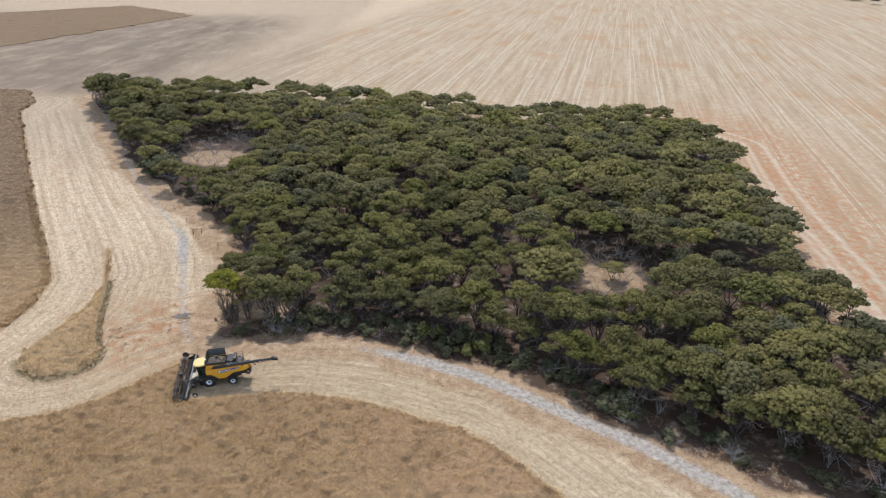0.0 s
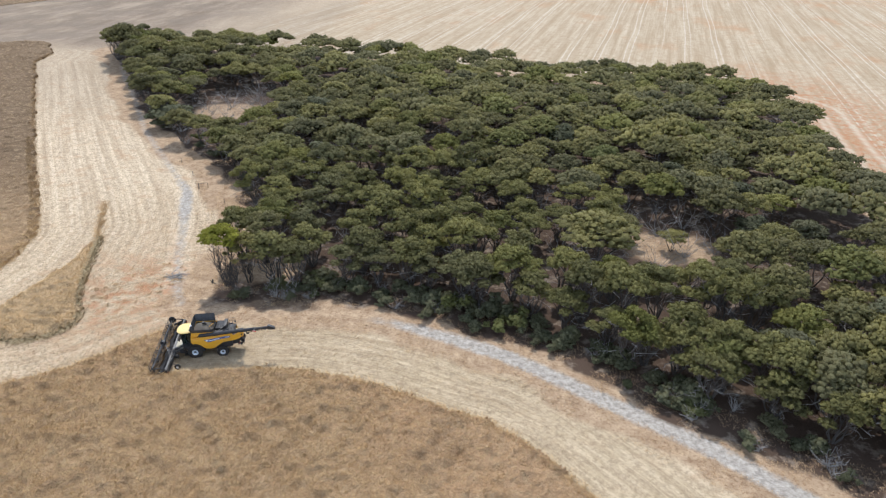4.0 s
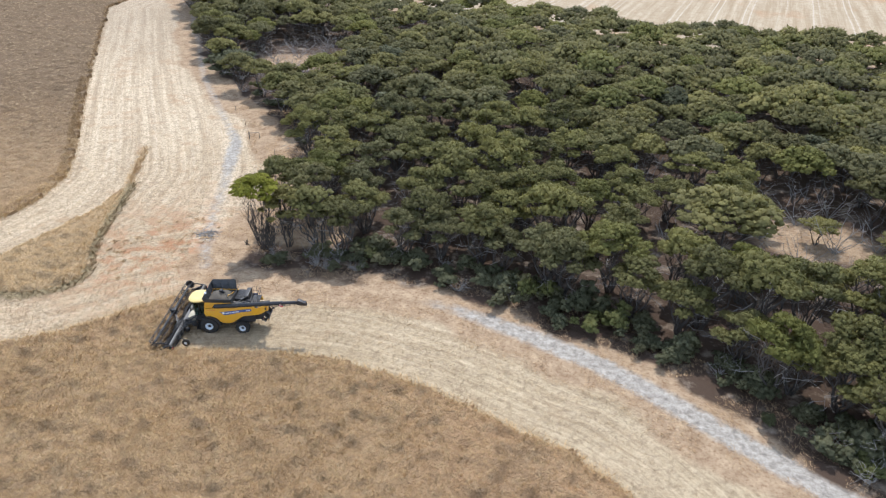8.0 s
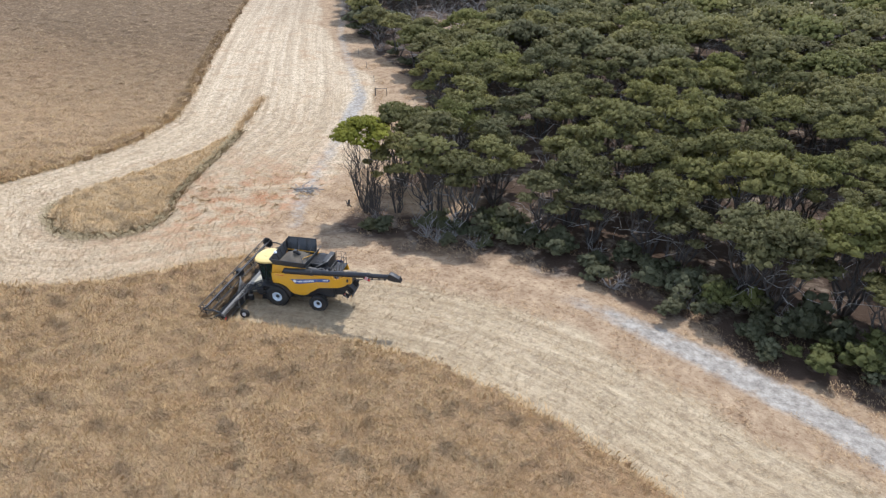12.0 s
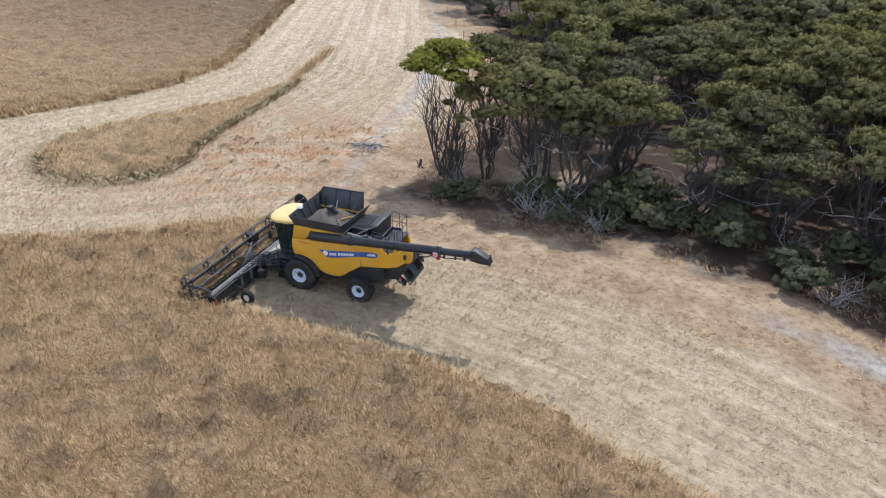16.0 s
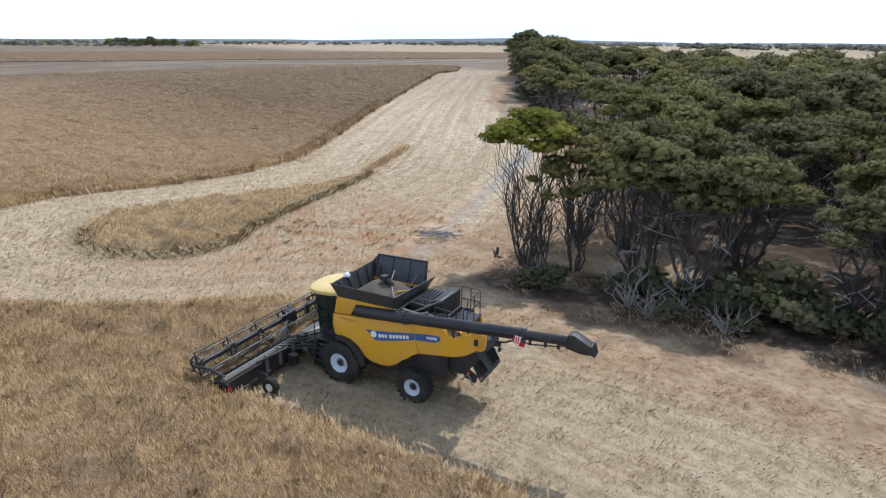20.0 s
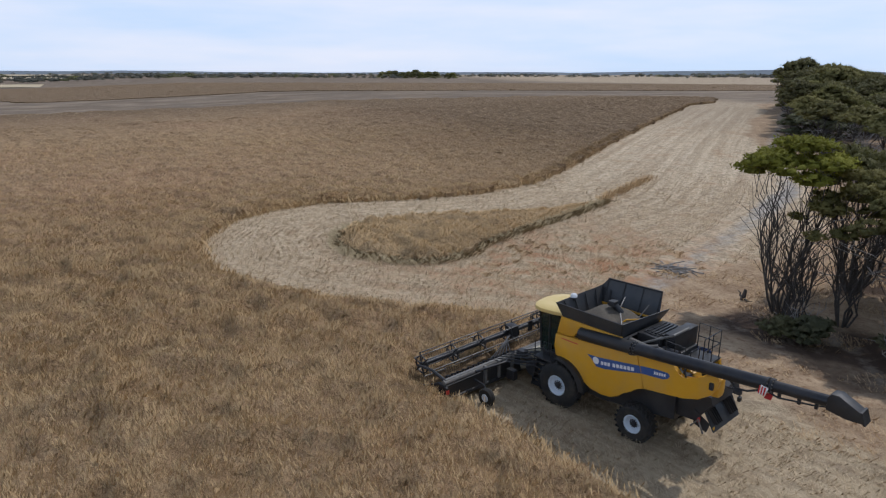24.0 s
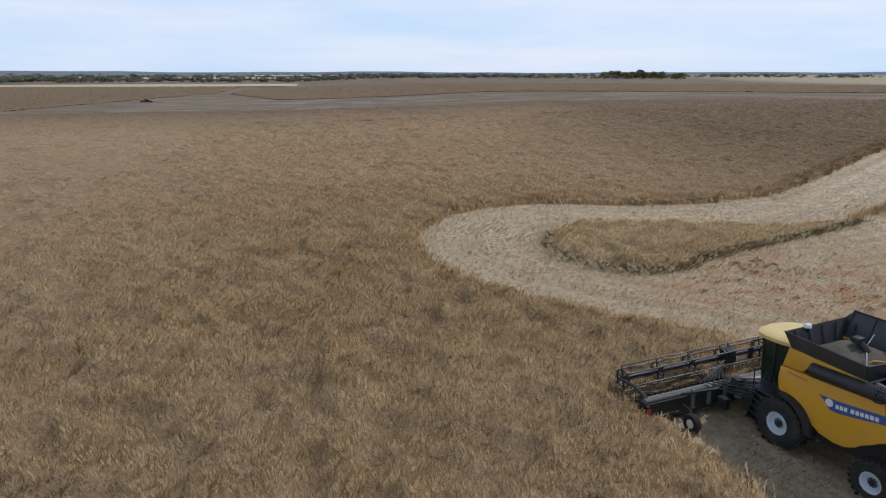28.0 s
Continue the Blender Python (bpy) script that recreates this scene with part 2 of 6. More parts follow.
def crop_material(name, canopy):
    n = Nodes(name, 0.9)
    v = n.pos()
    big = n.noise(v, 0.035, 4)
    mid = n.noise(v, 0.42, 6, 0.65)
    if canopy:
        lo, hi, dk, ro = (0.48, 0.316, 0.172), (0.54, 0.374, 0.213), (0.435, 0.277, 0.146), (0.57, 0.338, 0.194)
    else:
        lo, hi, dk, ro = (0.585, 0.412, 0.220), (0.655, 0.490, 0.285), (0.54, 0.372, 0.19), (0.675, 0.450, 0.253)
    c = n.mix(big, lo, hi)
    c = n.mix(n.ramp(mid, (0.36, grey(0)), (0.66, grey(0.75))), c, dk)
    rosy = n.ramp(n.noise(v, 0.022, 3), (0.46, grey(0)), (0.70, grey(0.5)))
    c = n.mix(rosy, c, ro)
    gold = n.ramp(n.noise(v, 0.19, 4, 0.6), (0.54, grey(0)), (0.72, grey(0.6)))
    c = n.mix(gold, c, (0.46, 0.29, 0.14) if canopy else (0.60, 0.41, 0.215))
    # the crop darkens up the slope: cloud shade put into its colour
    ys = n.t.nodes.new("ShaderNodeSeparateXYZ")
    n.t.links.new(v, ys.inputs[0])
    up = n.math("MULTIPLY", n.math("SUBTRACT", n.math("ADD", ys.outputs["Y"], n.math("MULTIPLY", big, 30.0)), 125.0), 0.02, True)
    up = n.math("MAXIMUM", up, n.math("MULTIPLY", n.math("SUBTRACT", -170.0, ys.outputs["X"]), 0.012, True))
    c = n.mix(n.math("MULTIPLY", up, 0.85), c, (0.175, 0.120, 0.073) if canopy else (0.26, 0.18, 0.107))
    # the tongue inside the turn is thin and bleached
    ex = n.math("POWER", n.math("MULTIPLY", n.math("ADD", ys.outputs["X"], 67.0), 0.1), 2.0)
    ey = n.math("POWER", n.math("MULTIPLY", n.math("SUBTRACT", ys.outputs["Y"], 107.0), 0.05), 2.0)
    thin = n.ramp(n.math("ADD", ex, ey), (0.8, grey(0.5)), (1.3, grey(0)))
    if canopy:
        fine = n.noise(v, 4.0, 6, 0.75)
        c = n.mix(n.ramp(fine, (0.34, grey(0.32)), (0.48, grey(0))), c, (0.22, 0.145, 0.085))
        c = n.mix(n.ramp(fine, (0.5, grey(0)), (0.7, grey(0.55))), c, (0.43, 0.33, 0.21))
        # clump relief put into the colour: shaded gaps, lit tops
        clump = n.noise(v, 1.05, 4, 0.6)
        c = n.mix(n.ramp(clump, (0.36, grey(0.30)), (0.50, grey(0))), c, (0.26, 0.172, 0.098))
        c = n.mix(n.ramp(clump, (0.52, grey(0)), (0.68, grey(0.6))), c, (0.53, 0.385, 0.225))
        c = n.mix(thin, c, (0.62, 0.455, 0.26))
        blot = n.noise(n.scaled(v, (1, 1, 1)), 0.11, 6, 0.7)
        c = n.mix(n.ramp(blot, (0.34, grey(0.35)), (0.46, grey(0))), c, (0.20, 0.135, 0.08))
        n.bump(n.math("ADD", n.noise(v, 2.4, 6, 0.75), n.math("MULTIPLY", n.noise(v, 0.45, 5, 0.7), 2.5)), 0.6, 0.9)
    else:
        isl = n.t.nodes.new("ShaderNodeNewGeometry").outputs["Random Per Island"]
        plant = n.noise(v, 1.4, 4, 0.65)
        c = n.mix(n.ramp(plant, (0.32, grey(0.26)), (0.46, grey(0))), c, (0.40, 0.262, 0.142))
        c = n.mix(n.ramp(plant, (0.52, grey(0)), (0.68, grey(0.5))), c, (0.70, 0.52, 0.29))
        c = n.mix(n.math("MULTIPLY", isl, 0.16), c, (0.66, 0.50, 0.30))
        c = n.mix(thin, c, (0.77, 0.575, 0.325))
        tr = n.add("ShaderNodeBsdfTranslucent")
        n.t.links.new(c, tr.inputs["Color"])
        ms = n.add("ShaderNodeMixShader", Fac=0.22)
        n.t.links.new(n.bsdf.outputs[0], ms.inputs[1])
        n.t.links.new(tr.outputs[0], ms.inputs[2])
        n.t.links.new(ms.outputs[0], n.t.nodes["Material Output"].inputs["Surface"])
    n.color(c)
    n.bsdf.inputs["Specular IOR Level"].default_value = 0.1
    return n.m


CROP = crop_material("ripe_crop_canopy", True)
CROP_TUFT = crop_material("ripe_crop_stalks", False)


def stalk_material(name, a, b):
    n = Nodes(name, 0.85)
    isl = n.t.nodes.new("ShaderNodeNewGeometry").outputs["Random Per Island"]
    n.color(n.mix(isl, a, b))
    n.bsdf.inputs["Specular IOR Level"].default_value = 0.1
    return n.m


STUBBLE = stalk_material("pale_stubble_stalks", (0.39, 0.29, 0.178), (0.62, 0.50, 0.335))
LODGED = stalk_material("lodged_stalks", (0.27, 0.215, 0.125), (0.47, 0.385, 0.24))
DRYGRASS = stalk_material("dry_orange_grass", (0.36, 0.23, 0.12), (0.58, 0.43, 0.26))


def ground_material():
    n = Nodes("paddock_ground", 0.95)
    v = n.pos()
    zone = n.t.nodes.new("ShaderNodeSeparateColor")
    n.t.links.new(n.attr("zone").outputs["Color"], zone.inputs[0])
    zone2 = n.t.nodes.new("ShaderNodeSeparateColor")
    n.t.links.new(n.attr("zone2").outputs["Color"], zone2.inputs[0])
    track, litter_and_shade, verge = zone.outputs
    far, greyb, redz = zone2.outputs
    lane = n.attr("lane").outputs["Vector"]
    fine = n.noise(v, 2.6, 6, 0.7)
    mid = n.noise(v, 0.28, 5, 0.6)
    broad = n.noise(v, 0.03, 4, 0.55)
    streak = n.noise(n.scaled(lane, (0.9, 0.03, 1)), 1.0, 5, 0.65)
    row = n.noise(n.scaled(lane, (3.2, 0.25, 1)), 1.0, 3, 0.6)
    # harvested lane: straw over pale soil, in streaks along the passes
    straw = n.mix(n.ramp(streak, (0.38, grey(0)), (0.62, grey(1))), (0.53, 0.405, 0.262), (0.745, 0.608, 0.418))
    straw = n.mix(n.ramp(row, (0.4, grey(0)), (0.65, grey(0.6))), straw, (0.71, 0.575, 0.405))
    passes = n.noise(n.scaled(lane, (0.85, 0.005, 1)), 1.0, 3, 0.6)
    straw = n.mix(n.ramp(passes, (0.38, grey(0.28)), (0.52, grey(0))), straw, (0.27, 0.195, 0.125))
    straw = n.mix(n.ramp(passes, (0.52, grey(0)), (0.66, grey(0.25))), straw, (0.62, 0.535, 0.415))
    straw = n.mix(n.ramp(n.noise(v, 0.9, 7, 0.8), (0.38, grey(0.6)), (0.53, grey(0))), straw, (0.25, 0.19, 0.125))
    straw = n.mix(n.ramp(fine, (0.36, grey(0.75)), (0.52, grey(0))), straw, (0.235, 0.17, 0.11))
    straw = n.mix(n.ramp(mid, (0.55, grey(0)), (0.75, grey(0.65))), straw, (0.42, 0.26, 0.145))
    worn = n.attr("zone").outputs["Alpha"]
    rut = n.noise(n.scaled(lane, (1.7, 0.10, 1)), 1.0, 6, 0.75)
    wornc = n.mix(n.ramp(rut, (0.34, grey(0)), (0.64, grey(1))), (0.30, 0.225, 0.135), (0.62, 0.505, 0.335))
    wornc = n.mix(n.ramp(n.noise(v, 1.1, 6, 0.8), (0.40, grey(0.7)), (0.52, grey(0))), wornc, (0.22, 0.16, 0.10))
    straw = n.mix(n.math("MULTIPLY", worn, n.math("ADD", n.math("MULTIPLY", n.noise(v, 0.15, 5, 0.65), 1.2), 0.1), True), straw, wornc)
    # far paddock: paler, with wheel lines and reddish ground
    wide = n.noise(n.scaled(lane, (0.42, 0.012, 1)), 1.0, 5, 0.75)
    farc = n.mix(n.ramp(wide, (0.38, grey(0)), (0.62, grey(1))), (0.365, 0.278, 0.175), (0.52, 0.43, 0.305))
    farc = n.mix(n.ramp(n.noise(n.scaled(lane, (0.030, 0.014, 1)), 1.0, 7, 0.70), (0.53, grey(0)), (0.68, grey(0.9))), farc, (0.43, 0.245, 0.125))
    sep = n.t.nodes.new("ShaderNodeSeparateXYZ")
    n.t.links.new(lane, sep.inputs[0])
    wob = n.math("ADD", sep.outputs["X"], n.math("MULTIPLY", n.noise(n.scaled(lane, (0.02, 0.006, 1)), 1.0, 2), 6.0))
    ph = n.math("PINGPONG", wob, 6.1)
    near0 = n.math("ABSOLUTE", n.math("SUBTRACT", ph, 1.15))
    tram = n.math("LESS_THAN", near0, 0.26)
    gate = n.ramp(n.noise(n.scaled(lane, (0.05, 0.002, 1)), 1.0, 2), (0.42, grey(0)), (0.50, grey(0.85)))
    farc = n.mix(n.math("MULTIPLY", tram, gate), farc, (0.58, 0.51, 0.40))
    farc = n.mix(n.ramp(n.noise(v, 0.35, 7, 0.8), (0.38, grey(0.55)), (0.52, grey(0))), farc, (0.30, 0.205, 0.12))
    farc = n.mix(n.ramp(fine, (0.36, grey(0.5)), (0.52, grey(0))), farc, (0.36, 0.25, 0.14))
    c = n.mix(far, straw, farc)
    c = n.mix(n.math("MULTIPLY", redz, n.ramp(n.noise(n.scaled(v, (1, 1, 1)), 0.45, 5, 0.7), (0.44, grey(0)), (0.58, grey(1)))), c, (0.42, 0.215, 0.112))
    c = n.mix(n.math("MULTIPLY", n.attr("zone2").outputs["Alpha"], 0.6), c, (0.60, 0.52, 0.40))
    # grey stubble strip; the same tone carries the painted cloud shade
    gst = n.noise(n.scaled(v, (0.10, 0.022, 1)), 1.0, 6, 0.7)
    greyc = n.mix(n.ramp(gst, (0.34, grey(0)), (0.66, grey(1))), (0.165, 0.12, 0.083), (0.335, 0.265, 0.19))
    greyc = n.mix(n.ramp(n.noise(v, 0.05, 6, 0.7), (0.42, grey(0.6)), (0.58, grey(0))), greyc, (0.16, 0.125, 0.095))
    c = n.mix(greyb, c, greyc)
    # dry orange grass beside the trees
    vg = n.math("MULTIPLY", verge, n.math("ADD", n.math("MULTIPLY", mid, 1.1), 0.45), True)
    vcol = n.mix(n.ramp(n.noise(v, 0.55, 6, 0.7), (0.3, grey(0)), (0.7, grey(1))), (0.26, 0.172, 0.104), (0.55, 0.41, 0.265))
    vcol = n.mix(n.ramp(fine, (0.35, grey(0.7)), (0.5, grey(0))), vcol, (0.20, 0.11, 0.06))
    c = n.mix(n.ramp(vg, (0.3, grey(0)), (0.6, grey(1))), c, vcol)
    # limestone wheel track
    tk = n.math("MULTIPLY", track, n.math("ADD", n.math("MULTIPLY", n.noise(v, 0.7, 6, 0.8), 1.4), 0.22), True)
    tcol = n.mix(n.ramp(n.noise(v, 1.3, 6, 0.75), (0.35, grey(0)), (0.65, grey(1))), (0.23, 0.203, 0.170), (0.54, 0.49, 0.42))
    c = n.mix(n.ramp(tk, (0.38, grey(0)), (0.68, grey(1))), c, tcol)
    # bark and leaf litter with bare sand under the trees, plus painted corner shade
    lt = n.math("MULTIPLY", litter_and_shade, n.math("ADD", mid, 0.5), True)
    lcol = n.mix(n.ramp(n.noise(v, 0.35, 5, 0.7), (0.52, grey(0)), (0.74, grey(1))), (0.088, 0.060, 0.043), (0.38, 0.31, 0.235))
    c = n.mix(n.ramp(lt, (0.35, grey(0)), (0.6, grey(1))), c, lcol)
    n.color(c)
    n.bsdf.inputs["Specular IOR Level"].default_value = 0.1
    h = n.math("ADD", n.math("MULTIPLY", fine, 1.0), n.math("MULTIPLY", row, 0.6))
    n.bump(n.math("ADD", h, n.math("MULTIPLY", n.noise(v, 0.8, 6, 0.8), 0.9)), 0.2, 0.75)
    return n.m


GROUND = ground_material()

# ---------------------------------------------------------------- plan


def height(x, y):
    """The lie of the land: a rise to the north-west and a dip at the wood's corner."""
    x, y = np.asarray(x, float), np.asarray(y, float)
    d = (x + 60) * -0.53 + (y - 110) * 0.85
    rise = 0.024 * np.clip(d, 0, 210) ** 2 / (np.clip(d, 0, 210) + 14)
    side = np.clip((y - 40) / 120, 0, 1)
    dip = 1.2 * np.exp(-((x + 52) ** 2 + (y - 121) ** 2) / (2 * 14.0 ** 2))
    return rise * side - dip


def hz(x, y):
    return float(height(x, y))


OUTER = [(-170, 266), (-168, 252), (-150, 224), (-130, 193), (-109, 161), (-93, 138), (-85.5, 126), (-83.5, 116), (-84.3, 107), (-87, 98.5), (-86, 92.5),
         (-82.5, 87), (-76, 83), (-68, 81.8), (-60.5, 83.8), (-54, 88.5), (-50.2, 93.8), (-47.4, 96.6), (-45.3, 98.6)]
SOUTH = [(-42.9, 86.9), (-38.4, 87.9), (-34, 88.8), (-29, 89.5), (-24, 89.6), (-18, 88.7), (-13.5, 87.8), (-8.5, 86), (-2.5, 83.4), (1.5, 82.2), (6.5, 79), (10.6, 74.7),
         (15, 70), (21, 62), (28, 50), (34, 36), (36, 20)]
WEST = [(0, -60), (-120, -90), (-245, -110), (-252, -40), (-262, 20), (-262, 100), (-250, 180), (-225, 245), (-196, 286), (-182, 284)]
CROP_MAIN = OUTER + SOUTH + WEST
ISLAND = [(-71.2, 94.0), (-68.5, 93.2), (-65.4, 93.4), (-62.6, 95.6), (-61.5, 98.4), (-62.6, 101.2), (-64.4, 103.6), (-66.3, 107.4), (-68.2, 111.6), (-69.8, 116.6), (-71.4, 121.4), (-73.2, 126.5),
          (-73.4, 121.5), (-72.9, 116.5), (-73.2, 111.5), (-74.2, 106.0), (-75.2, 101.5), (-75.0, 98.0), (-73.4, 95.4)]
WOOD = [(-43, 108.5), (-33, 107.8), (-24, 110), (-14, 107.5), (-4.5, 103.8), (2, 101.2), (11, 98.2), (19.5, 91), (28.5, 85), (37.5, 78.5), (48, 73.5), (62, 67),
        (84, 62), (96, 72), (90, 88), (80, 99), (75, 112), (76, 127), (79, 144), (82, 166), (87, 192), (96, 234), (88, 247), (66, 250), (22, 257), (-23, 269), (-73, 281),
        (-100, 282), (-138, 281), (-149, 276), (-131, 252), (-107, 212), (-91, 192), (-79, 178), (-62, 165), (-46, 140), (-43, 127)]
TRACK = [(62, 55), (50, 61), (38.5, 72), (29, 80), (19, 86.5), (11, 92), (4, 96.3), (-4, 99.7), (-14, 103), (-24, 104.6), (-34, 104.2)]
TRACK_W = [(-48, 106), (-51, 111), (-55, 120), (-60.5, 136), (-65.5, 149), (-80, 168), (-94, 187), (-112, 217), (-128, 241), (-140, 262)]


def to_lines(pts, x, y, closed=False):
    """Distance from a run of straight lines, and how far along it the nearest place lies."""
    p = np.array(pts + pts[:1] if closed else pts, float)
    best = np.full(x.shape, 1e9)
    along = np.zeros(x.shape)
    run = 0.0
    for (ax, ay), (bx, by) in zip(p[:-1], p[1:]):
        dx, dy = bx - ax, by - ay
        ll = dx * dx + dy * dy
        k = np.clip(((x - ax) * dx + (y - ay) * dy) / ll, 0, 1)
        d = np.hypot(x - ax - k * dx, y - ay - k * dy)
        near = d < best
        best[near] = d[near]
        along[near] = run + (k * math.sqrt(ll))[near]
        run += math.sqrt(ll)
    return best, along


def inside(pts, x, y):
    x, y = np.asarray(x, float), np.asarray(y, float)
    res = np.zeros(x.shape, bool)
    p = pts + pts[:1]
    for (ax, ay), (bx, by) in zip(p[:-1], p[1:]):
        if ay == by:
            continue
        cross = ((ay > y) != (by > y)) & (x < (bx - ax) * (y - ay) / (by - ay) + ax)
        res ^= cross
    return res


def step(a, b, v):
    k = np.clip((v - a) / (b - a), 0, 1)
    return k * k * (3 - 2 * k)


def smooth_noise(x, y, cell, seed):
    """Value noise on the plane, 0 to 1."""
    rng = np.random.RandomState(seed)
    tab = rng.rand(256, 256)
    gx, gy = x / cell, y / cell
    ix, iy = np.floor(gx).astype(int), np.floor(gy).astype(int)
    fx, fy = gx - ix, gy - iy
    fx, fy = fx * fx * (3 - 2 * fx), fy * fy * (3 - 2 * fy)
    g = lambda a, b: tab[a % 256, b % 256]
    return (g(ix, iy) * (1 - fx) + g(ix + 1, iy) * fx) * (1 - fy) + (g(ix, iy + 1) * (1 - fx) + g(ix + 1, iy + 1) * fx) * fy


def mesh_from(name, verts, faces, mat, attrs=(), smooth=False):
    """A mesh from numpy arrays: faces all of one size; attrs: (name, type, domain, values)."""
    me = bpy.data.meshes.new(name)
    k = faces.shape[1]
    me.vertices.add(len(verts))
    me.vertices.foreach_set("co", np.ascontiguousarray(verts, np.float32).ravel())
    me.loops.add(faces.size)
    me.loops.foreach_set("vertex_index", np.ascontiguousarray(faces, np.int32).ravel())
    me.polygons.add(len(faces))
    me.polygons.foreach_set("loop_start", np.arange(0, faces.size, k, dtype=np.int32))
    me.polygons.foreach_set("use_smooth", np.full(len(faces), smooth))
    for an, kind, dom, vals in attrs:
        a = me.attributes.new(an, kind, dom)
        key = {"FLOAT": "value", "FLOAT_VECTOR": "vector", "FLOAT_COLOR": "color"}[kind]
        a.data.foreach_set(key, np.ascontiguousarray(vals, np.float32).ravel())
    me.update(calc_edges=True)
    me.validate()
    me.materials.append(mat)
    return me


def part(name, bm, mat, parent, label="", smooth=False):
    """Links a bmesh as one mesh object under a thing or under a part."""
    me = bpy.data.meshes.new(name)
    bmesh.ops.recalc_face_normals(bm, faces=bm.faces)
    for f in bm.faces:
        f.smooth = smooth
    bm.to_mesh(me)
    bm.free()
    me.materials.append(mat)
    if smooth:
        me.set_sharp_from_angle(angle=radians(40))
    ob = new(name, me)
    ob.parent = parent
    return tagged(ob, label)


# ---------------------------------------------------------------- ground


def axis(lo, hi, step_, far):
    mid = list(np.arange(lo, hi + 0.01, step_))
    out, d, a = [], step_, hi
    while a < far:
        d *= 1.16
        a += d
        out.append(a)
    left, d, a = [], step_, lo
    while a > -far:
        d *= 1.16
        a -= d
        left.append(a)
    return np.array(left[::-1] + mid + out)


def build_ground():
    xs, ys = axis(-150, 132, 1.2, 4300), axis(50, 300, 1.2, 4300)
    X, Y = np.meshgrid(xs, ys, indexing="ij")
    x, y = X.ravel(), Y.ravel()
    z = height(x, y)
    nx, ny = len(xs), len(ys)
    i = np.arange(nx * ny).reshape(nx, ny)
    faces = np.stack([i[:-1, :-1], i[1:, :-1], i[1:, 1:], i[:-1, 1:]], -1).reshape(-1, 4)
    wob = (smooth_noise(x, y, 5, 3) - 0.5) * 3
    d_wood, a_wood = to_lines(WOOD, x, y, True)
    in_wood = inside(WOOD, x, y)
    sd = np.where(in_wood, -d_wood, d_wood)
    dt, _ = to_lines(TRACK, x, y)
    dw, _ = to_lines(TRACK_W, x, y)
    track = np.maximum(np.clip(1.2 - dt / 2.3, 0, 1) * (0.12 + 0.88 * step(-30, 0, x)), (0.62 + 0.38 * np.exp(-(((x + 63) / 7) ** 2 + ((y - 144) / 9) ** 2))) * np.clip(1.15 - dw / 2.3, 0, 1))
    track = np.maximum(track, 0.56 * np.exp(-(((x + 52.3) / 3.6) ** 2 + ((y - 114.0) / 5.5) ** 2)))
    litter_and_shade = 1 - step(-1.5, 4.2, sd + wob * 1.3)
    # tree shade before the corner stand, painted in the litter colour
    litter_and_shade = np.maximum(litter_and_shade, 0.5 * step(-47, -42, x + wob) * (1 - step(-27, -20, x)) * step(103.6, 106.5, y + wob) * (y < 112))
    clear1 = np.exp(-(((x + 76) / 13) ** 2 + ((y - 206) / 8) ** 2))
    clear2 = np.exp(-(((x - 36) / 10) ** 2 + ((y - 132) / 7) ** 2))
    clear3 = np.exp(-(((x + 38) / 7) ** 2 + ((y - 118) / 5) ** 2))
    litter_and_shade = litter_and_shade * np.clip(1 - 1.2 * (clear1 + clear2 + clear3), 0, 1)
    verge = (1 - step(5, 12, sd + wob)) * step(-400, 0, y)
    north = step(-3, 5, (y - 240) + 0 * x) * step(0, 14, sd)
    east = step(55, 75, x) * step(2, 9, sd)
    far = np.clip(np.maximum(north * step(-150, -120, x - 0.25 * (y - 270)), east), 0, 1)
    verge *= 1 - far
    main = inside(CROP_MAIN, x, y)
    grey_and_shade = step(-190, -235, x) * (1 - step(330, 420, y + 0.5 * (x + 250)))
    # cloud shade over the upper lane and far corner, painted in this grey
    grey_and_shade = np.maximum(grey_and_shade, 0.30 * step(165, 235, y) * step(-70, -90, x))
    grey_and_shade = np.maximum(grey_and_shade, 0.92 * step(262, 296, y - 0.10 * (x + 150)) * step(-70, -160, x) * (1 - step(520, 640, y)))
    red = np.exp(-(((x + 57) / 12) ** 2 + ((y - 108) / 14) ** 2))
    red = np.maximum(red, np.exp(-((sd - 14) / 26.0) ** 2) * step(62, 84, x) * step(60, 100, y))
    d_out, a_out = to_lines(OUTER, x, y)
    d_s, a_s = to_lines(SOUTH, x, y)
    fx, fy = 0.235, 0.972
    row_far, along_far = x * fy - y * fx, x * fx + y * fy
    use_s = d_s < d_out
    row = np.where(use_s, d_s, d_out)
    along = np.where(use_s, a_s + 500, a_out)
    isfar = far > 0.5
    row, along = np.where(isfar, row_far, row), np.where(isfar, along_far, along)
    wheel_line = np.max([np.exp(-((sd + (smooth_noise(x, y, 25, 4) - 0.5) * 3 - o) / 0.75) ** 2) for o in (9.0, 11.2, 17.0)], 0) * step(64, 76, x)
    me = mesh_from("ground", np.stack([x, y, z], -1), faces, GROUND, (
        ("zone", "FLOAT_COLOR", "POINT", np.stack([track, litter_and_shade, verge, 1 - step(9, 16, d_s)], -1)),
        ("zone2", "FLOAT_COLOR", "POINT", np.stack([far, grey_and_shade, red, wheel_line], -1)),
        ("lane", "FLOAT_VECTOR", "POINT", np.stack([row, along, 0 * x], -1))), True)
    tagged(new("ground", me), "pale harvested paddock with straw streaks and a limestone track", "ground", kind="structure")


build_ground()

# ---------------------------------------------------------------- standing crop


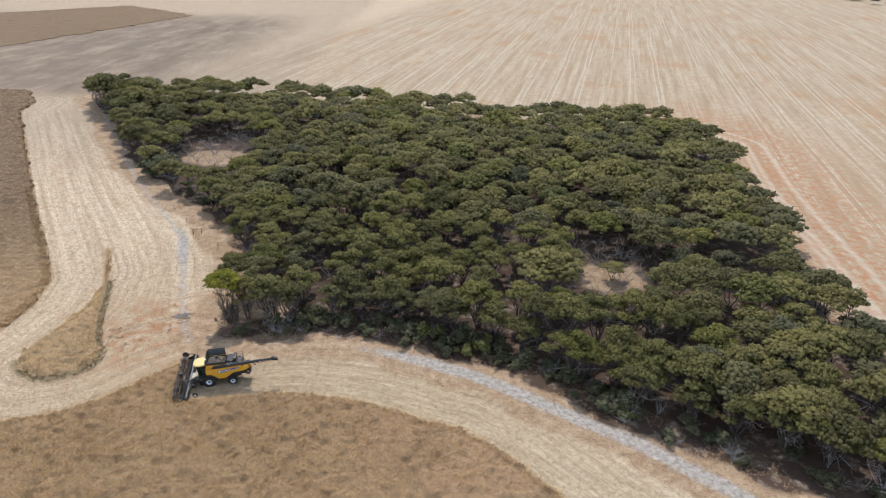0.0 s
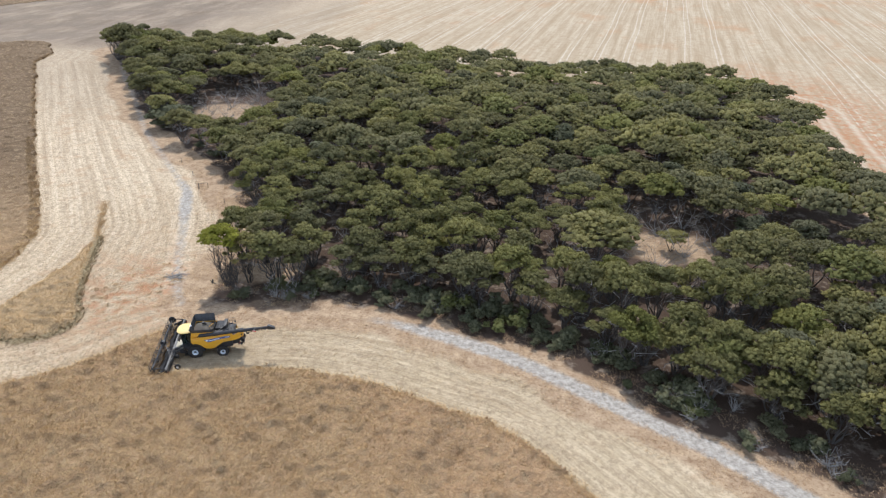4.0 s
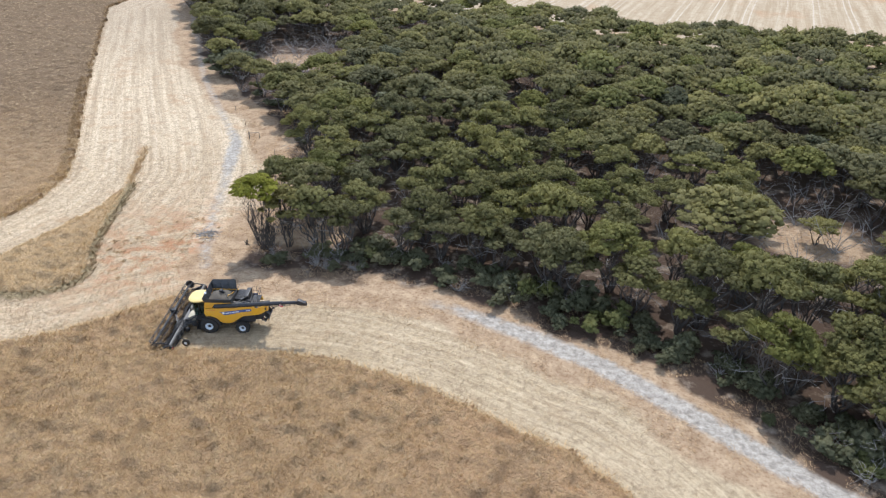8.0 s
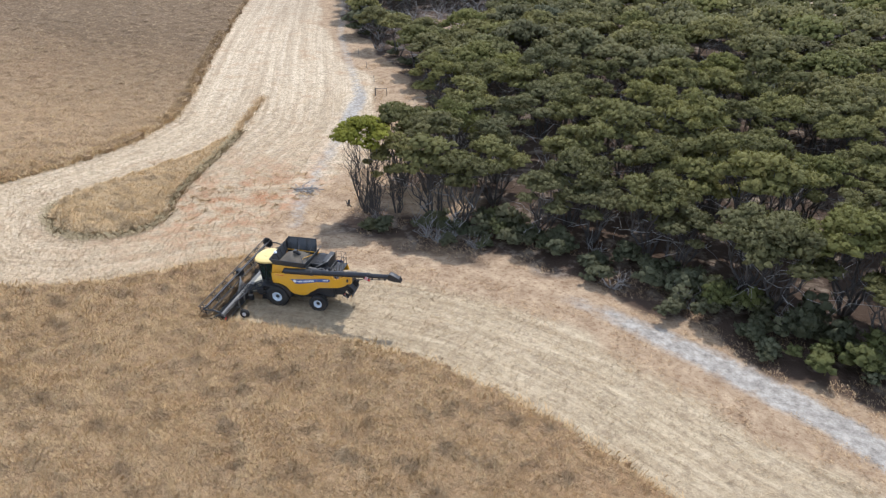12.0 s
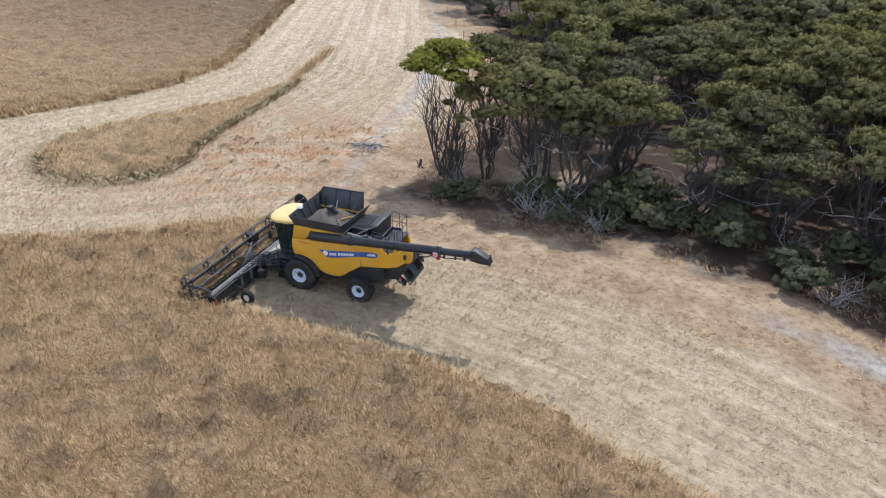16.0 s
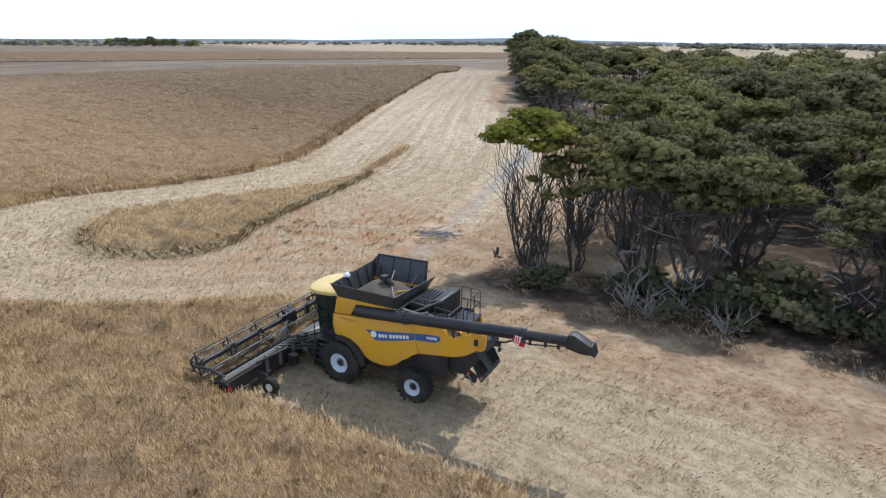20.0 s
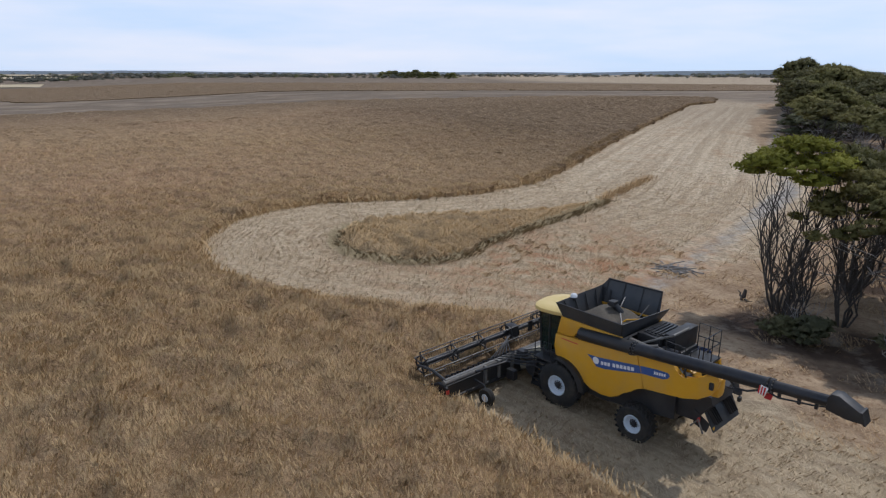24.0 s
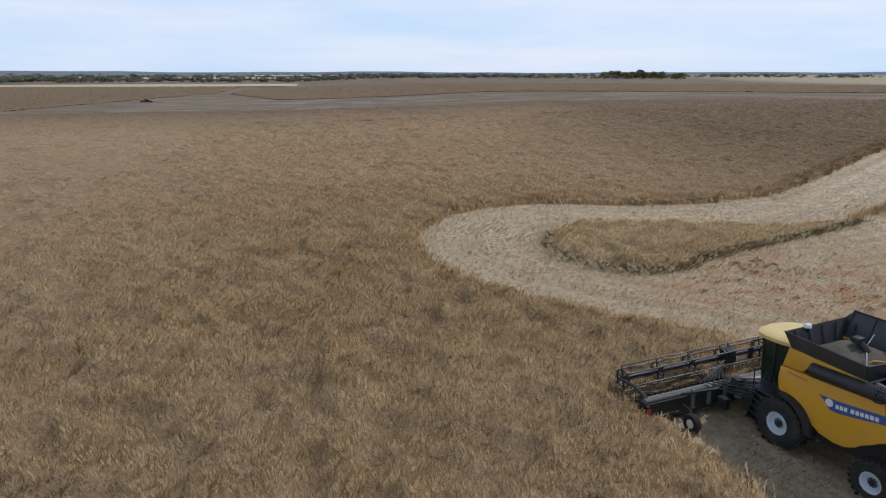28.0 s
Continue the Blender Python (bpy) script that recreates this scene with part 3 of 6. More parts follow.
def canopy_top(x, y):
    """Height of the crop's closed top above the soil, with lodged and thin places."""
    a = smooth_noise(x, y, 1.1, 11)
    b = smooth_noise(x, y, 4.5, 12)
    c = smooth_noise(x, y, 0.6, 13)
    top = 0.40 + 0.72 * a + 0.10 * b + 0.16 * c
    pit = step(0.82, 0.94, smooth_noise(x, y, 1.5, 14)) * step(0.45, 0.65, smooth_noise(x, y, 7.0, 15))
    tail = (np.abs(x + 68) < 9) & (y > 88) & (y < 130)
    return (top * (1 - 0.22 * pit) - 0.06) * np.where(tail, 1 - 0.72 * step(104, 124, y), 1)


def crop_sheet(name, poly, box, cell, label, holes=(), taper=0.0, low_edge=0.30):
    """A solid slab of crop over a plan outline: uneven top, ragged sides down to the soil."""
    x0, x1, y0, y1 = box
    xs, ys = np.arange(x0, x1 + cell / 2, cell), np.arange(y0, y1 + cell / 2, cell)
    X, Y = np.meshgrid(xs, ys, indexing="ij")
    nx, ny = X.shape
    cx, cy = (X[:-1, :-1] + cell / 2), (Y[:-1, :-1] + cell / 2)
    wx = (smooth_noise(cx, cy, 1.7, 23) - 0.5) * min(cell, 0.6) * 2.2
    wy = (smooth_noise(cx, cy, 1.7, 24) - 0.5) * min(cell, 0.6) * 2.2
    keep = inside(poly, cx + wx, cy + wy)
    for hole in holes:
        keep &= ~((cx > hole[0] + cell) & (cx < hole[1] - cell) & (cy > hole[2] + cell) & (cy < hole[3] - cell))
    i = np.arange(nx * ny).reshape(nx, ny)
    q = np.stack([i[:-1, :-1], i[1:, :-1], i[1:, 1:], i[:-1, 1:]], -1)[keep]
    jx = X + (smooth_noise(X, Y, cell * 0.9, 21) - 0.5) * cell * 0.9
    jy = Y + (smooth_noise(X, Y, cell * 0.9, 22) - 0.5) * cell * 0.9
    base = height(jx, jy)
    tall = canopy_top(jx, jy)
    if taper:
        tall = tall * (low_edge + (1 - low_edge) * step(0, taper, to_lines(poly, jx, jy, True)[0] + (smooth_noise(jx, jy, 0.9, 25) - 0.5) * taper * 0.5))
    top = np.stack([jx, jy, base + tall], -1).reshape(-1, 3)
    low = np.stack([jx, jy, base - 0.05], -1).reshape(-1, 3)
    n = nx * ny
    pad = np.zeros((nx + 1, ny + 1), bool)
    pad[1:-1, 1:-1] = keep
    k = keep
    sides = []
    for dx, dy, a, b in ((-1, 0, (0, 0), (0, 1)), (1, 0, (1, 1), (1, 0)), (0, -1, (1, 0), (0, 0)), (0, 1, (0, 1), (1, 1))):
        nb = pad[1 + dx:1 + dx + k.shape[0], 1 + dy:1 + dy + k.shape[1]]
        u, v = np.nonzero(k & ~nb)
        pa, pb = i[u + a[0], v + a[1]], i[u + b[0], v + b[1]]
        sides.append(np.stack([pa, pb, pb + n, pa + n], -1))
    faces = np.concatenate([q] + sides)
    verts = np.concatenate([top, low])
    used = np.unique(faces)
    remap = np.zeros(len(verts), int)
    remap[used] = np.arange(len(used))
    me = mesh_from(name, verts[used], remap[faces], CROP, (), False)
    return tagged(new(name, me), label, "crop", kind="stuff")


NEAR = (-112, 20, 48, 106)
crop_sheet("crop_canopy", CROP_MAIN, NEAR, 0.33, "ripe tan canola crop standing uncut in the paddock", (), 0.5, 0.6)
NORTH = (-206, -62, 48, 290)
crop_sheet("crop_canopy", CROP_MAIN, NORTH, 0.9, "ripe brown crop beside the harvested lane", (NEAR,), 0.9, 0.6)
SOUTHERN = (-112, 40, -30, 48)
crop_sheet("crop_canopy", CROP_MAIN, SOUTHERN, 0.8, "ripe tan crop standing uncut in the southern paddock", (NEAR,), 1.2)
crop_sheet("crop_canopy", CROP_MAIN, (-272, 40, -120, 300), 3.0, "distant ripe brown crop standing in one wide sheet", (NEAR, NORTH, SOUTHERN))
crop_sheet("crop_island", ISLAND, (-78, -58, 90, 132), 0.4, "tongue of uncut tan crop left inside the turn", (), 0.9, 0.45)


def scatter(n, box, seed):
    rng = np.random.RandomState(seed)
    return rng, box[0] + rng.rand(n) * (box[1] - box[0]), box[2] + rng.rand(n) * (box[3] - box[2])


def blades(name, x, y, z, mat, label, category, rng, per, tall, wide, lean, slope=None):
    """Many thin three-cornered stalks that lean out and widen to a feathery head, a few to a tuft."""
    n = len(x)
    X, Y, Z = np.repeat(x, per), np.repeat(y, per), np.repeat(z, per)
    m = n * per
    ang = 7.0 * smooth_noise(X, Y, 2.6, 91) + rng.randn(m) * 1.8
    hgt = tall * (0.55 + 0.8 * rng.rand(m))
    out = hgt * lean * (0.5 + rng.rand(m))
    ca, sa = np.cos(ang), np.sin(ang)
    w = wide * (0.6 + 0.8 * rng.rand(m))
    bx, by = X + rng.randn(m) * 0.05, Y + rng.randn(m) * 0.05
    tx, ty = bx + ca * out, by + sa * out
    v = np.empty((m, 3, 3))
    v[:, 0] = np.stack([bx, by, Z], -1)
    v[:, 1] = np.stack([tx + sa * w, ty - ca * w, Z + hgt], -1)
    v[:, 2] = np.stack([tx - sa * w, ty + ca * w, Z + hgt * (0.75 + 0.25 * rng.rand(m))], -1)
    up = np.cross(v[:, 1] - v[:, 0], v[:, 2] - v[:, 0])[:, 2] < 0
    v[up] = v[up][:, (0, 2, 1)]
    f = np.arange(m * 3).reshape(m, 3)
    me = mesh_from(name, v.reshape(-1, 3), f, mat, (), True)
    nn = np.stack([rng.randn(m) * 0.15, rng.randn(m) * 0.15, np.ones(m)], -1)
    if slope is not None:
        nn[:, :2] -= np.repeat(slope, per, 0) * 1.7
    nn /= np.linalg.norm(nn, axis=1)[:, None]
    me.normals_split_custom_set_from_vertices(np.repeat(nn, 3, 0).tolist())
    return tagged(new(name, me), label, category, kind="stuff")


def crop_tufts():
    rng, x, y = scatter(1020000, (-170, 20, 44, 175), 31)
    ok = inside(CROP_MAIN, x, y) | inside(ISLAND, x, y)
    rng2 = np.random.RandomState(32)
    # densest beside the machine
    d = np.minimum(np.hypot(x + 36, y - 78), np.hypot(x + 55, (y - 80)))
    p = np.clip(1.1 - d / 50, 0.09, 0.85)
    p = p * np.clip(np.minimum(np.minimum(x + 170, 175 - y), y - 44) / 28, 0, 1)
    edge = np.minimum(to_lines(OUTER, x, y)[0], to_lines(SOUTH, x, y)[0])
    edge = np.minimum(edge, to_lines(ISLAND, x, y, True)[0])
    p = np.maximum(p, np.where(edge < 1.2, 0.9, 0))
    pit = step(0.82, 0.94, smooth_noise(x, y, 1.5, 14)) * step(0.45, 0.65, smooth_noise(x, y, 7.0, 15))
    p = p * (1 - 0.35 * pit) * (0.45 + 1.0 * smooth_noise(x, y, 1.1, 11))
    ok &= rng2.rand(len(x)) < p
    x, y = x[ok], y[ok]
    d_e = np.minimum(np.minimum(to_lines(OUTER, x, y)[0], to_lines(SOUTH, x, y)[0]) / 0.5, np.where(inside(ISLAND, x, y), to_lines(ISLAND, x, y, True)[0] / 1.0, 9))
    low_e = np.where(inside(ISLAND, x, y), 0.45, 0.6)
    z = height(x, y) + canopy_top(x, y) * (low_e + (1 - low_e) * step(0, 1, d_e)) - 0.12
    e = 0.3
    slope = np.stack([canopy_top(x + e, y) - canopy_top(x - e, y), canopy_top(x, y + e) - canopy_top(x, y - e)], -1) / (2 * e)
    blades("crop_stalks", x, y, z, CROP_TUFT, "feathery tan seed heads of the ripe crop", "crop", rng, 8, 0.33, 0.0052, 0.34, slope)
    # leaning stalks along every cut edge
    rng = np.random.RandomState(33)
    pts = []
    for line, closed in ((OUTER, False), (SOUTH, False)):
        p = np.array(line + line[:1] if closed else line, float)
        for a, b in zip(p[:-1], p[1:]):
            k = int(np.hypot(*(b - a)) * 26)
            t = rng.rand(k, 1)
            pts.append(a + (b - a) * t + rng.randn(k, 2) * 0.42)
    k = rng.rand(420, 1)
    pts.append(np.array((-73.0, 125.5)) + np.array((-6.6, 15.0)) * k + rng.randn(420, 2) * 0.35)
    p = np.concatenate(pts)
    pts = []
    q = np.array(ISLAND[-2:] + ISLAND[:12], float)
    for a, b in zip(q[:-1], q[1:]):
        k = int(np.hypot(*(b - a)) * 34)
        out = np.array((b[1] - a[1], a[0] - b[0])) / np.hypot(*(b - a))
        pts.append(a + (b - a) * rng.rand(k, 1) + out * (rng.rand(k, 1) ** 1.5 * 1.1 - 0.1))
    k = np.concatenate(pts)
    blades("lodged_stalks", k[:, 0], k[:, 1], height(k[:, 0], k[:, 1]), LODGED, "grey green lodged stalks fallen round the uncut tongue", "stalks", rng, 6, 0.42, 0.009, 1.0)
    blades("crop_edge_stalks", p[:, 0], p[:, 1], height(p[:, 0], p[:, 1]), CROP_TUFT, "ragged upright stalks along the cut edge of the crop", "crop", rng, 4, 0.62, 0.014, 0.45)


crop_tufts()


def stubble():
    rng, x, y = scatter(400000, (-100, 30, 66, 150), 41)
    d_w, _ = to_lines(WOOD, x, y, True)
    bad = inside(CROP_MAIN, x, y) | inside(ISLAND, x, y) | inside(WOOD, x, y) | (d_w < 9)
    bad |= (to_lines(TRACK, x, y)[0] < 2.2) | (to_lines(TRACK_W, x, y)[0] < 2.2)
    d = np.hypot(x + 45, y - 92)
    ok = ~bad & (rng.rand(len(x)) < np.clip(1.3 - d / 55, 0.12, 1))
    x, y = x[ok], y[ok]
    # cut stalks stand in drill rows along the passes
    row = np.minimum(to_lines(OUTER, x, y)[0], to_lines(SOUTH, x, y)[0])
    keep = np.abs((row / 0.5) % 1 - 0.5) < 0.36
    x, y = x[keep], y[keep]
    blades("stubble", x, y, height(x, y) - 0.02, STUBBLE, "short pale cut stubble standing in rows", "stubble", rng, 4, 0.21, 0.0075, 0.7)
    rng, x, y = scatter(150000, (-75, 60, 62, 180), 42)
    d_w, _ = to_lines(WOOD, x, y, True)
    n = smooth_noise(x, y, 2.5, 43)
    ok = (d_w < 9.5) & (n > 0.42) & ~inside(CROP_MAIN, x, y) & (to_lines(TRACK, x, y)[0] > 1.2) & (x - 0.2 * y < 40)
    ok &= ~(inside(WOOD, x, y) & (d_w > 4))
    x, y = x[ok], y[ok]
    rng2, x2, y2 = scatter(60000, (-68, -44, 97, 122), 44)
    near = (((x2 + 57) / 8.0) ** 2 + ((y2 - 109.5) / 10.0) ** 2) < 1
    row = np.abs((to_lines(OUTER, x2, y2)[0] / 1.6) % 1 - 0.5) < 0.3
    ok2 = near & row & (smooth_noise(x2, y2, 0.55, 45) > 0.75) & (smooth_noise(x2, y2, 4.5, 46) > 0.35) & ~inside(ISLAND, x2, y2) & ~inside(CROP_MAIN, x2, y2)
    x, y = np.concatenate([x, x2[ok2]]), np.concatenate([y, y2[ok2]])
    blades("dry_grass", x, y, height(x, y) - 0.02, DRYGRASS, "dry orange grass along the edge of the trees", "grass", rng, 4, 0.23, 0.010, 0.9)


stubble()

# ---------------------------------------------------------------- trees


def tube_arrays(pts, radii, n=5):
    """A tapered limb along a bent line, as vertices and quads."""
    pts = np.array(pts, float)
    verts = []
    for k, p in enumerate(pts):
        a = pts[min(k + 1, len(pts) - 1)] - pts[max(k - 1, 0)]
        a = a / (np.linalg.norm(a) + 1e-9)
        u = np.cross(a, (0.31, 0.77, 0.55))
        u /= np.linalg.norm(u) + 1e-9
        w = np.cross(a, u)
        for j in range(n):
            t = 2 * math.pi * j / n
            verts.append(p + radii[k] * (math.cos(t) * u + math.sin(t) * w))
    faces = []
    for k in range(len(pts) - 1):
        for j in range(n):
            a, b = k * n + j, k * n + (j + 1) % n
            faces.append((a, b, b + n, a + n))
    return np.array(verts), np.array(faces)


def join(chunks):
    vs, fs, off = [], [], 0
    for v, f in chunks:
        vs.append(v)
        fs.append(f + off)
        off += len(v)
    return np.concatenate(vs), np.concatenate(fs)


def bent(a, b, rng, k=4, amount=0.12, droop=0.0):
    a, b = np.array(a, float), np.array(b, float)
    d = np.linalg.norm(b - a)
    out = []
    for i in range(k + 1):
        t = i / k
        p = a + (b - a) * t
        if 0 < i < k:
            p = p + rng.randn(3) * d * amount * np.array((1, 1, 0.4))
        p[2] += droop * math.sin(t * math.pi) * d
        out.append(p)
    return out


def tuft(rng, c, r, flat, lean, k, size, sides):
    """One rounded tuft of a crown: a small closed dome, and leaves along it with ragged tips."""
    a = rng.rand() * 6.283 + np.arange(sides) * 6.283 / sides
    u = np.concatenate([np.stack([np.cos(a) * math.sin(th), np.sin(a) * math.sin(th), np.full(sides, math.cos(th))], -1) for th in (1.65, 0.85)] + [np.array([[0.0, 0.0, 1.0]])])
    squash = np.array((1, 1, flat))
    p = u * (0.62 + 0.22 * rng.rand(len(u), 1)) * r * squash
    j = np.arange(sides)
    jn = (j + 1) % sides
    tri = np.concatenate([np.stack([j, jn, jn + sides], -1), np.stack([j, jn + sides, j + sides], -1), np.stack([j + sides, jn + sides, 0 * j + 2 * sides], -1)])
    nu = u * (1, 1, 1.3) * 0.55 + lean * 0.6 + rng.randn(len(u), 3) * 0.14
    v, nn = [p[tri]], [nu[tri]]
    if k:
        u = rng.randn(k, 3)
        u[:, 2] = np.where(rng.rand(k) < 0.85, np.abs(u[:, 2]), -np.abs(u[:, 2]) * 0.4)
        u /= np.linalg.norm(u, axis=1)[:, None] + 1e-9
        q = u * r * squash * (0.72 + 0.33 * rng.rand(k, 1))
        tang = np.cross(u, rng.randn(k, 3))
        tang /= np.linalg.norm(tang, axis=1)[:, None] + 1e-9
        bit = np.cross(u, tang) + u * (0.35 + 0.4 * rng.randn(k, 1))
        s = size * (0.55 + 0.9 * rng.rand(k, 1))
        w = np.empty((k, 3, 3))
        w[:, 0] = q - tang * s * 0.40
        w[:, 1] = q + tang * s * 0.40
        w[:, 2] = q + bit * s * 1.1
        v.append(w)
        nn.append(np.repeat((u * 0.6 + lean * 0.5 + rng.randn(k, 3) * 0.42)[:, None], 3, 1))
    v, nn = np.concatenate(v).reshape(-1, 3), np.concatenate(nn).reshape(-1, 3)
    return v + np.array(c), nn / np.linalg.norm(nn, axis=1)[:, None]


def crown_mesh(name, rng, clumps, leaves, size, mat, tufts=16):
    """Each clump is a low dome closed by small rounded tufts. leaves: how many stand on each tuft."""
    vs, ns, ts = [], [], []
    sides = 6 if tufts > 9 else 5
    for c, r, flat in clumps:
        shade = rng.rand()
        squash = np.array((1, 1, flat))
        if tufts > 4:
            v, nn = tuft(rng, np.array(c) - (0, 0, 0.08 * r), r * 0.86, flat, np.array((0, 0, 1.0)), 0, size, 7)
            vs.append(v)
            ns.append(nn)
            # inner dome tinted darker: shade between the tufts put into the colour
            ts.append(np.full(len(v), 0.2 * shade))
        pr0 = r * 1.28 / math.sqrt(tufts)
        for j in range(tufts):
            z = 1 - 1.08 * (j + 0.5 * rng.rand()) / tufts
            a = j * 2.39996 + rng.rand() * 0.8
            h = math.sqrt(max(0.0, 1 - z * z))
            d = np.array((h * math.cos(a), h * math.sin(a), z))
            o = np.array(c) + d * squash * r * (0.80 + 0.16 * rng.rand())
            lean = d / squash
            v, nn = tuft(rng, o, pr0 * (0.7 + 0.6 * rng.rand()), 0.8, lean / np.linalg.norm(lean), leaves, size, sides)
            vs.append(v)
            ns.append(nn)
            core = len(v) - 3 * leaves
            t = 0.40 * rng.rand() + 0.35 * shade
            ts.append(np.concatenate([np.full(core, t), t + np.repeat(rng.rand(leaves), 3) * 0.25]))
    return np.concatenate(vs), np.concatenate(ns), np.concatenate(ts)


def leafy(name, v, nn, attrs, mat):
    f = np.arange(len(v)).reshape(-1, 3)
    me = mesh_from(name, v, f, mat, attrs, True)
    me.normals_split_custom_set_from_vertices(nn.tolist())
    return me


def tree_shape(rng, H, R, plates, per, stems, bare, stout=1.0, plate=0.42, drop=0.07):
    """Umbrella crown: flat plates of small leaf clumps on a broad dome, and the limbs that carry them."""
    clumps, limbs, heads = [], [], []
    for s in range(stems):
        a = 6.283 * s / stems + rng.rand() * 0.8
        foot = np.array((math.cos(a) * 0.22, math.sin(a) * 0.22, -0.25))
        fork = np.array((math.cos(a) * R * 0.42, math.sin(a) * R * 0.42, H * (0.38 + 0.16 * rng.rand())))
        limbs.append((bent(foot, fork, rng, 4, 0.045), [k * H * stout for k in (0.020, 0.016, 0.014, 0.012, 0.010)]))
        heads.append(fork)
    for k in range(plates):
        a = k * 2.39996 + rng.rand() * 0.6
        q = math.sqrt((k + 0.25) / plates)
        rr = R * 0.78 * q * (0.85 + 0.3 * rng.rand())
        z = H * (0.99 - bare * q ** 2.0) - rng.rand() * drop * H
        c = np.array((math.cos(a) * rr, math.sin(a) * rr, z))
        pr = R * plate * (0.78 + 0.45 * rng.rand())
        h = min(heads, key=lambda p: np.hypot(*(p[:2] - c[:2])))
        limbs.append((bent(h, c - (0, 0, pr * 0.55), rng, 3, 0.09), [k * H * stout for k in (0.008, 0.006, 0.005, 0.003)]))
        clumps.append((tuple(c - (0, 0, pr * 0.3)), pr, 0.42 + 0.2 * rng.rand()))
        if stems > 3:
            for j in range(per):
                b = j * 2.39996 + rng.rand()
                o = np.array((math.cos(b) * pr * 0.7, math.sin(b) * pr * 0.7, -pr * 0.15))
                limbs.append((bent(c - (0, 0, pr * 0.55), c + o - (0, 0, pr * 0.2), rng, 2, 0.08), [k * H * stout for k in (0.003, 0.002, 0.001)]))
    return clumps, limbs


def limb_mesh(name, limbs, mat, n=5):
    v, f = join([tube_arrays(p, r, n) for p, r in limbs])
    return mesh_from(name, v, f, mat, (), True)


def add_twigs(rng, limbs, stems, H):
    """Thin bare side shoots that rise from the stems."""
    for p, r in list(limbs[:stems]):
        for j in range(9):
            i = 1 + j % 3
            q = np.array(p[i]) + (np.array(p[i + 1]) - np.array(p[i])) * rng.rand()
            e = q + np.array((rng.randn() * 0.10 * H, rng.randn() * 0.10 * H, (0.18 + 0.22 * rng.rand()) * H))
            limbs.append((bent(q, e, rng, 3, 0.06), [0.003 * H, 0.0024 * H, 0.0016 * H, 0.0006 * H]))


def make_tree(seed, H, R, count, per, leaves, size, stems, bare, mat, label, kind="tree", n=5, stout=1.0, plate=0.42, drop=0.07, dead=0):
    rng = np.random.RandomState(seed)
    clumps, limbs = tree_shape(rng, H, R, count, per, stems, bare, stout, plate, drop)
    if stems > 5:
        add_twigs(rng, limbs, stems, H)
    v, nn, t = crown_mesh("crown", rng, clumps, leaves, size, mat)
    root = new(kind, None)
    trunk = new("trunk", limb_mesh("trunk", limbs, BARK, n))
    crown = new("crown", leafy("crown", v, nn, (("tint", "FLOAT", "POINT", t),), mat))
    trunk.parent = crown.parent = root
    if dead:
        grey_limbs = []
        for k in range(dead):
            a = rng.rand() * 6.283
            q = np.array((math.cos(a) * R * 0.25, math.sin(a) * R * 0.25, H * (0.25 + 0.3 * rng.rand())))
            e = q + np.array((math.cos(a + rng.randn() * 0.5) * R * 0.7, math.sin(a + rng.randn() * 0.5) * R * 0.7, H * (rng.rand() * 0.35 - 0.12)))
            grey_limbs.append((bent(q, e, rng, 3, 0.1), [0.05, 0.04, 0.028, 0.012]))
            for j in range(3):
                f = q + (e - q) * (0.4 + 0.5 * rng.rand())
                grey_limbs.append((bent(f, f + rng.randn(3) * 0.14 * R + (e - q) * 0.25, rng, 2, 0.1), [0.022, 0.015, 0.006]))
        bare_wood = tagged(new("dead_wood", limb_mesh("dead_wood", grey_limbs, DEADWOOD, 4)), "bare grey dead limbs", kind="stuff")
        bare_wood.parent = root
    tagged(root, label, "tree", "trees of the wood")
    return root, (v, nn, t)


def place(x, y, turn=0.0, s=1.0, sz=1.0, tilt=(0, 0), sink=0.0):
    return pose(x, y, hz(x, y) - sink, tilt[0], tilt[1], turn) @ Matrix.Diagonal((s, s, s * sz, 1))


def spread(poly, gap, seed, tries=60000):
    """Scattered places inside an outline, no two nearer than gap."""
    rng = np.random.RandomState(seed)
    xs, ys = [p[0] for p in poly], [p[1] for p in poly]
    px = min(xs) + rng.rand(tries) * (max(xs) - min(xs))
    py = min(ys) + rng.rand(tries) * (max(ys) - min(ys))
    ok = inside(poly, px, py)
    grid, out = {}, []
    for x, y in zip(px[ok], py[ok]):
        cx, cy = int(x // gap), int(y // gap)
        if all((x - a) ** 2 + (y - b) ** 2 >= gap * gap for i in (-1, 0, 1) for j in (-1, 0, 1) for a, b in grid.get((cx + i, cy + j), ())):
            grid.setdefault((cx, cy), []).append((x, y))
            out.append((x, y))
    return out


def dead_shrub(seed, H, n_stem, label, mat=DEADWOOD):
    rng = np.random.RandomState(seed)
    limbs = []
    for s in range(n_stem):
        a = rng.rand() * 6.283
        out = H * (0.35 + 0.6 * rng.rand())
        tip = np.array((math.cos(a) * out, math.sin(a) * out, H * (0.35 + 0.65 * rng.rand())))
        p = bent((math.cos(a) * 0.1, math.sin(a) * 0.1, -0.1), tip, rng, 4, 0.08, 0.08)
        limbs.append((p, [0.05, 0.04, 0.03, 0.02, 0.008]))
        for k in range(3):
            q = np.array(p[1 + k])
            e = q + (tip - q) * 0.4 + rng.randn(3) * 0.28 * H
            e[2] = max(e[2], 0.15)
            limbs.append((bent(q, e, rng, 2, 0.1), [0.022, 0.014, 0.005]))
    ob = new("dead_shrub", limb_mesh("dead_shrub", limbs, mat, 4))
    return tagged(ob, label, "dead shrub", "dead shrubs at the wood's edge")


